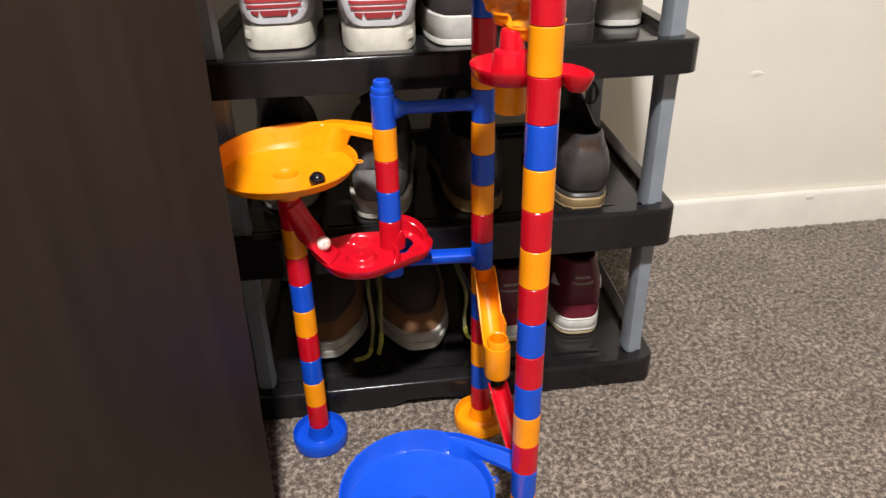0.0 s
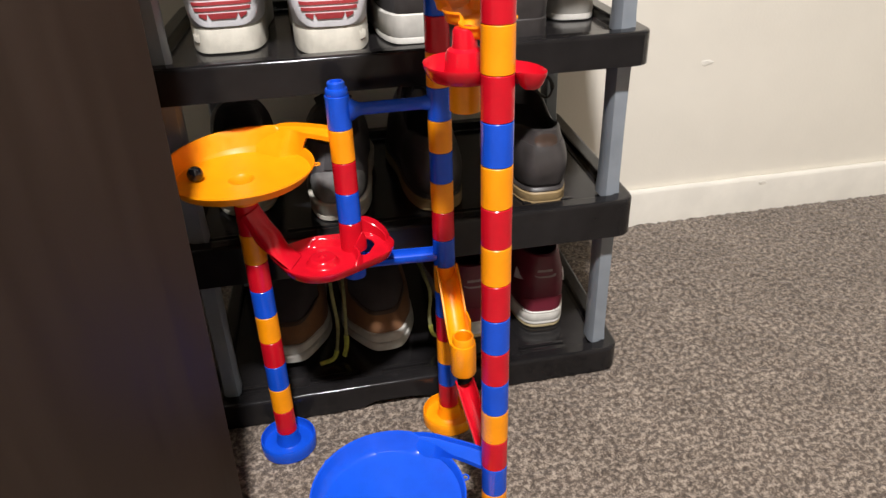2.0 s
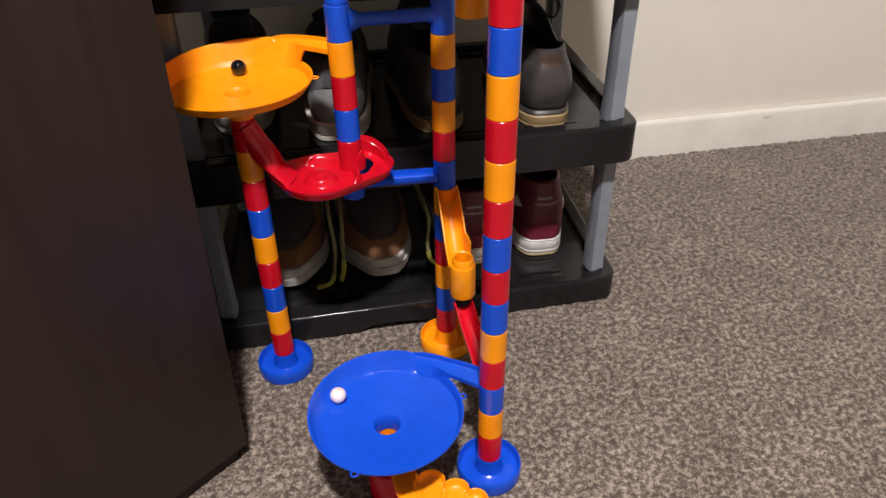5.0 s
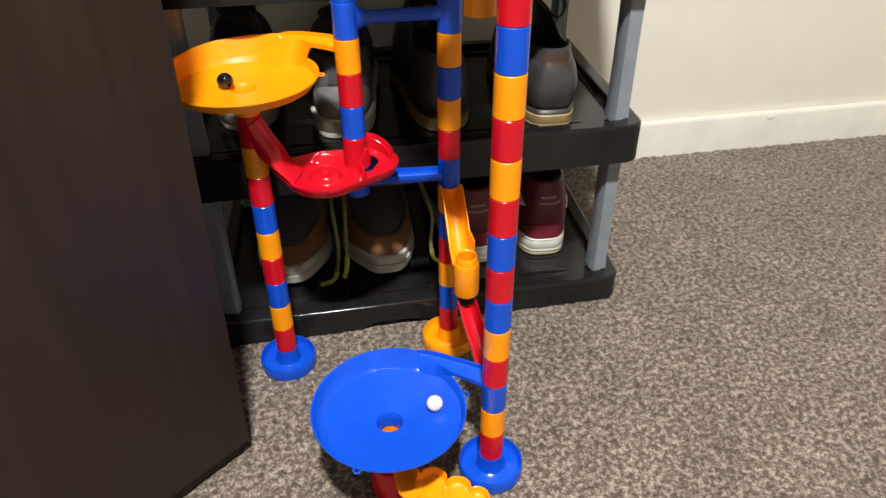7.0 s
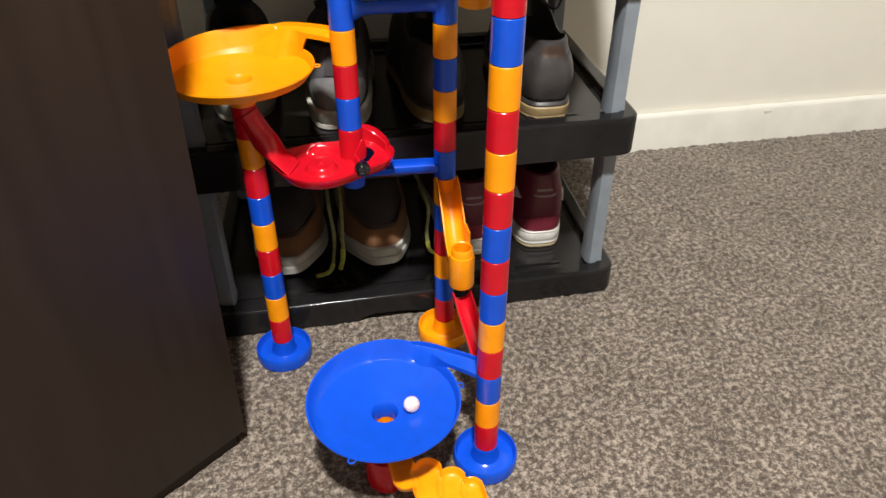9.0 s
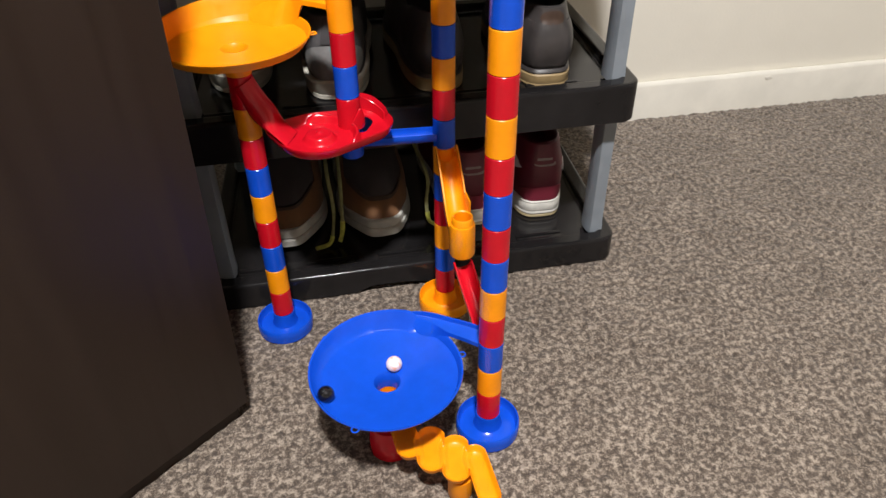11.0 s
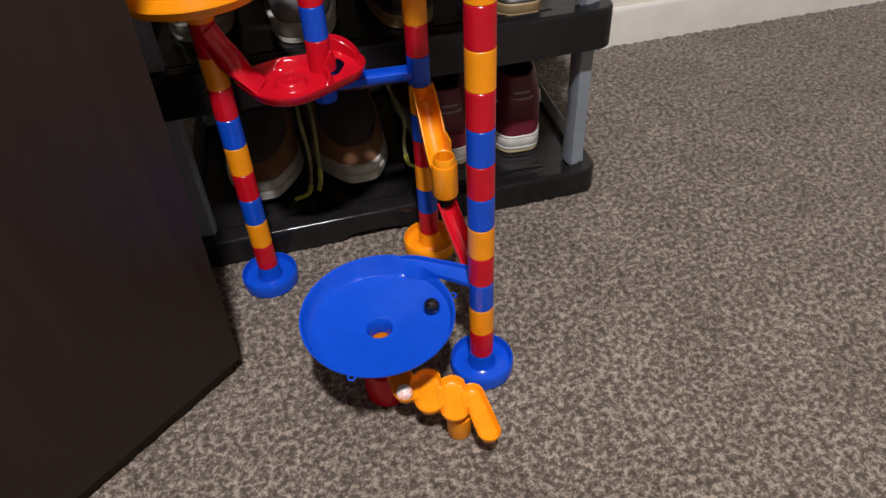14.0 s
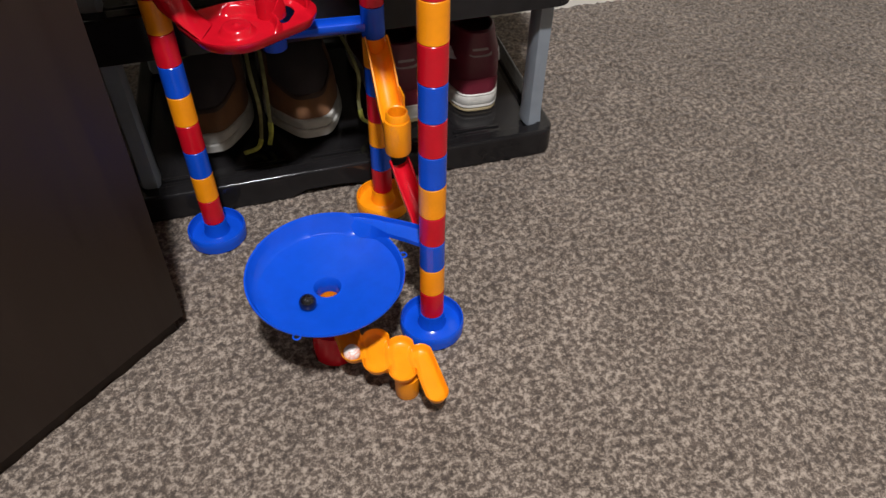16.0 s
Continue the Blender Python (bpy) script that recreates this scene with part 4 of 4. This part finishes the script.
# orange slide from the rear column to the cup, and the red slide on to the front column
slide = smooth_path([(-0.003, 0.204, 0.234), (-0.0035, 0.190, 0.229), (-0.004, 0.165, 0.210), (-0.005, 0.140, 0.193), (-0.006, 0.118, 0.186), (-0.006, 0.1055, 0.185)], 6)
part("slide", sweep(slide, trough_section(0.0126, 0.0018, 0.008)), ORANGE, toy, "orange open slide with high sides")
cup = part("cup", lathe([(0.0, 0.163), (0.0130, 0.163), (0.0137, 0.165), (0.0137, 0.198), (0.0130, 0.202), (0.0116, 0.202), (0.0112, 0.210), (0.0104, 0.211), (0.0092, 0.210), (0.0092, 0.171), (0, 0.171)], 40, (CUP[0], CUP[1], 0)), ORANGE, toy, "orange cup")
red_slide = smooth_path([(-0.006, 0.104, 0.151), (-0.005, 0.090, 0.146), (-0.003, 0.066, 0.135), (0.0, 0.040, 0.122), (0.0, 0.014, 0.117)], 6)
part("slide", sweep(red_slide, trough_section(0.0105, 0.0018, 0.004)), RED, toy, "red open slide")
part("lip", box((0.0060, 0.1270, 0.186), (0.0082, 0.1470, 0.2125), 0.0009), ORANGE, toy, "small upright lip beside the slide")
part("hanging_tube", lathe(tube_profile(0.026), 40, (-0.0155, 0.037, 0.479)), ORANGE, toy, "orange tube hanging under the dish")
part("hat", lathe([(0.0165, 0.0), (0.0158, 0.003), (0.0150, 0.014), (0.0135, 0.018), (0.0098, 0.020), (0.0090, 0.032), (0.0078, 0.034), (0, 0.034)], 36, (-0.0155, 0.037, 0.508)), RED, toy, "red capped nozzle")


# ---- marbles and their ways ----
MR = 0.0082


def marble(name, mat, label):
    bm = bmesh.new()
    bmesh.ops.create_uvsphere(bm, u_segments=28, v_segments=18, radius=MR)
    return tagged(part(name, bm, mat, None), label, "marble")


white_ball = marble("marble", WHITE_MARBLE, "white glass marble with a pink swirl")
black_ball = marble("marble", BLACK_MARBLE, "glossy black glass marble")


def funnel_height(r, hole, rim):
    u = max(0.0, (r - 0.0105) / 0.060)
    return hole - 0.001 + (rim - 0.008 - hole) * u ** 1.25 + MR


def orbit(table, at, hole, rim, t0, t1, step=0.1):
    rows = []
    for k in range(int(round((t1 - t0) / step)) + 1):
        t = t0 + k * step
        a, r = hermite(table, t)
        high = 0.0065 * ease(0.060, 0.069, r) * ease(200, 120, a)
        rows.append((t, at[0] + r * math.cos(radians(a)), at[1] + r * math.sin(radians(a)), funnel_height(r, hole, rim) + high))
    return rows


# turns in degrees and radii, time by time, round the bowls
WHITE_IN_BLUE = [(2.5, 63, 0.0685), (2.6, 101, 0.063), (2.7, 137, 0.060), (3.3, 353, 0.059), (3.5, 424, 0.060), (4.0, 577, 0.061), (4.5, 717, 0.060), (4.7, 772, 0.058), (6.8, 1403, 0.046), (7.0, 1444, 0.046), (7.5, 1623, 0.033), (8.0, 1793, 0.040), (8.2, 1846, 0.033), (10.3, 2664, 0.019), (10.5, 2757, 0.019), (11.0, 2938, 0.018), (11.5, 3188, 0.021), (12.0, 3425, 0.013), (12.5, 3645, 0.015), (13.0, 3934, 0.018), (13.4, 4236, 0.012)]
BLACK_IN_ORANGE = [(0.0, 306, 0.059), (0.5, 447, 0.042), (1.0, 605, 0.038), (1.5, 707, 0.056), (2.0, 897, 0.044), (2.5, 1054, 0.043), (3.0, 1206, 0.025), (3.5, 1366, 0.038), (4.0, 1531, 0.031), (4.5, 1732, 0.038), (4.7, 1774, 0.045), (6.8, 2597, 0.025), (7.0, 2686, 0.017), (7.5, 2886, 0.020), (8.0, 3111, 0.013), (8.2, 3217, 0.019), (8.6, 3420, 0.010)]
BLACK_IN_BLUE = [(10.6, 43, 0.072), (10.7, 79, 0.062), (10.8, 124, 0.060), (10.9, 161, 0.065), (11.0, 197, 0.063), (11.3, 306, 0.066), (11.5, 371, 0.062), (12.0, 535, 0.064), (12.5, 672, 0.064), (13.0, 814, 0.053), (13.5, 966, 0.053), (14.0, 1080, 0.054), (14.5, 1218, 0.042), (15.0, 1382, 0.050), (15.5, 1492, 0.034), (16.0, 1667, 0.032)]


def way_down(t):
    """From the chute by dish, channel, slide and cup to the front column; t holds the times."""
    spots = [(-0.180, 0.193, 0.2925), (-0.148, 0.148, 0.285), (-0.100, 0.157, 0.285), (-0.079, 0.188, 0.287), (-0.105, 0.2105, 0.262), (-0.1045, 0.2115, 0.256), (-0.046, 0.2085, 0.258), (-0.0045, 0.2105, 0.247), (-0.005, 0.207, 0.229), (-0.005, 0.205, 0.2285), (-0.005, 0.184, 0.226), (-0.006, 0.122, 0.201), (-0.006, 0.1055, 0.180), (-0.003, 0.079, 0.151), (-0.001, 0.003, 0.127)]
    return [(a, *p) for a, p in zip(t, spots)]


def rolled(rows):
    return [(t, pose(x, y, z, 61 * k, 0, 23 * k)) for k, (t, x, y, z) in enumerate(rows)]


def motions():
    white = way_down([0.0, 0.1, 0.2, 0.3, 0.4, 0.5, 0.6, 0.7, 0.8, 1.0, 1.1, 1.2, 1.3, 1.4, 1.5]) + [(2.15, -0.002, 0.003, 0.127), (2.2, -0.009, 0.014, 0.128), (2.3, -0.024, 0.033, 0.1295), (2.4, -0.046, 0.048, 0.1275)]
    white += orbit(WHITE_IN_BLUE, BOWL, BLUE_HOLE, BLUE_RIM, 2.5, 13.4) + [(13.5, -0.1035, -0.006, 0.062), (13.6, -0.098, -0.022, 0.058), (13.7, -0.0960, -0.048, 0.0535), (13.9, -0.0955, -0.0515, 0.0535)]
    rows = rolled(white)
    last = rows[-1][1]
    walk(white_ball, rows + [(15.0, last), (16.0, last)])
    black = orbit(BLACK_IN_ORANGE, LEFT, YELLOW_HOLE, YELLOW_RIM, 0.0, 8.6) + [(8.68, -0.201, 0.232, 0.345)]
    black += way_down([8.8 + 0.1 * k for k in range(9)] + [9.75, 9.85, 9.95, 10.05, 10.15, 10.25]) + [(10.4, -0.002, 0.003, 0.127), (10.5, -0.024, 0.036, 0.1295)]
    black += orbit(BLACK_IN_BLUE, BOWL, BLUE_HOLE, BLUE_RIM, 10.6, 16.0)
    walk(black_ball, rolled(black))


motions()
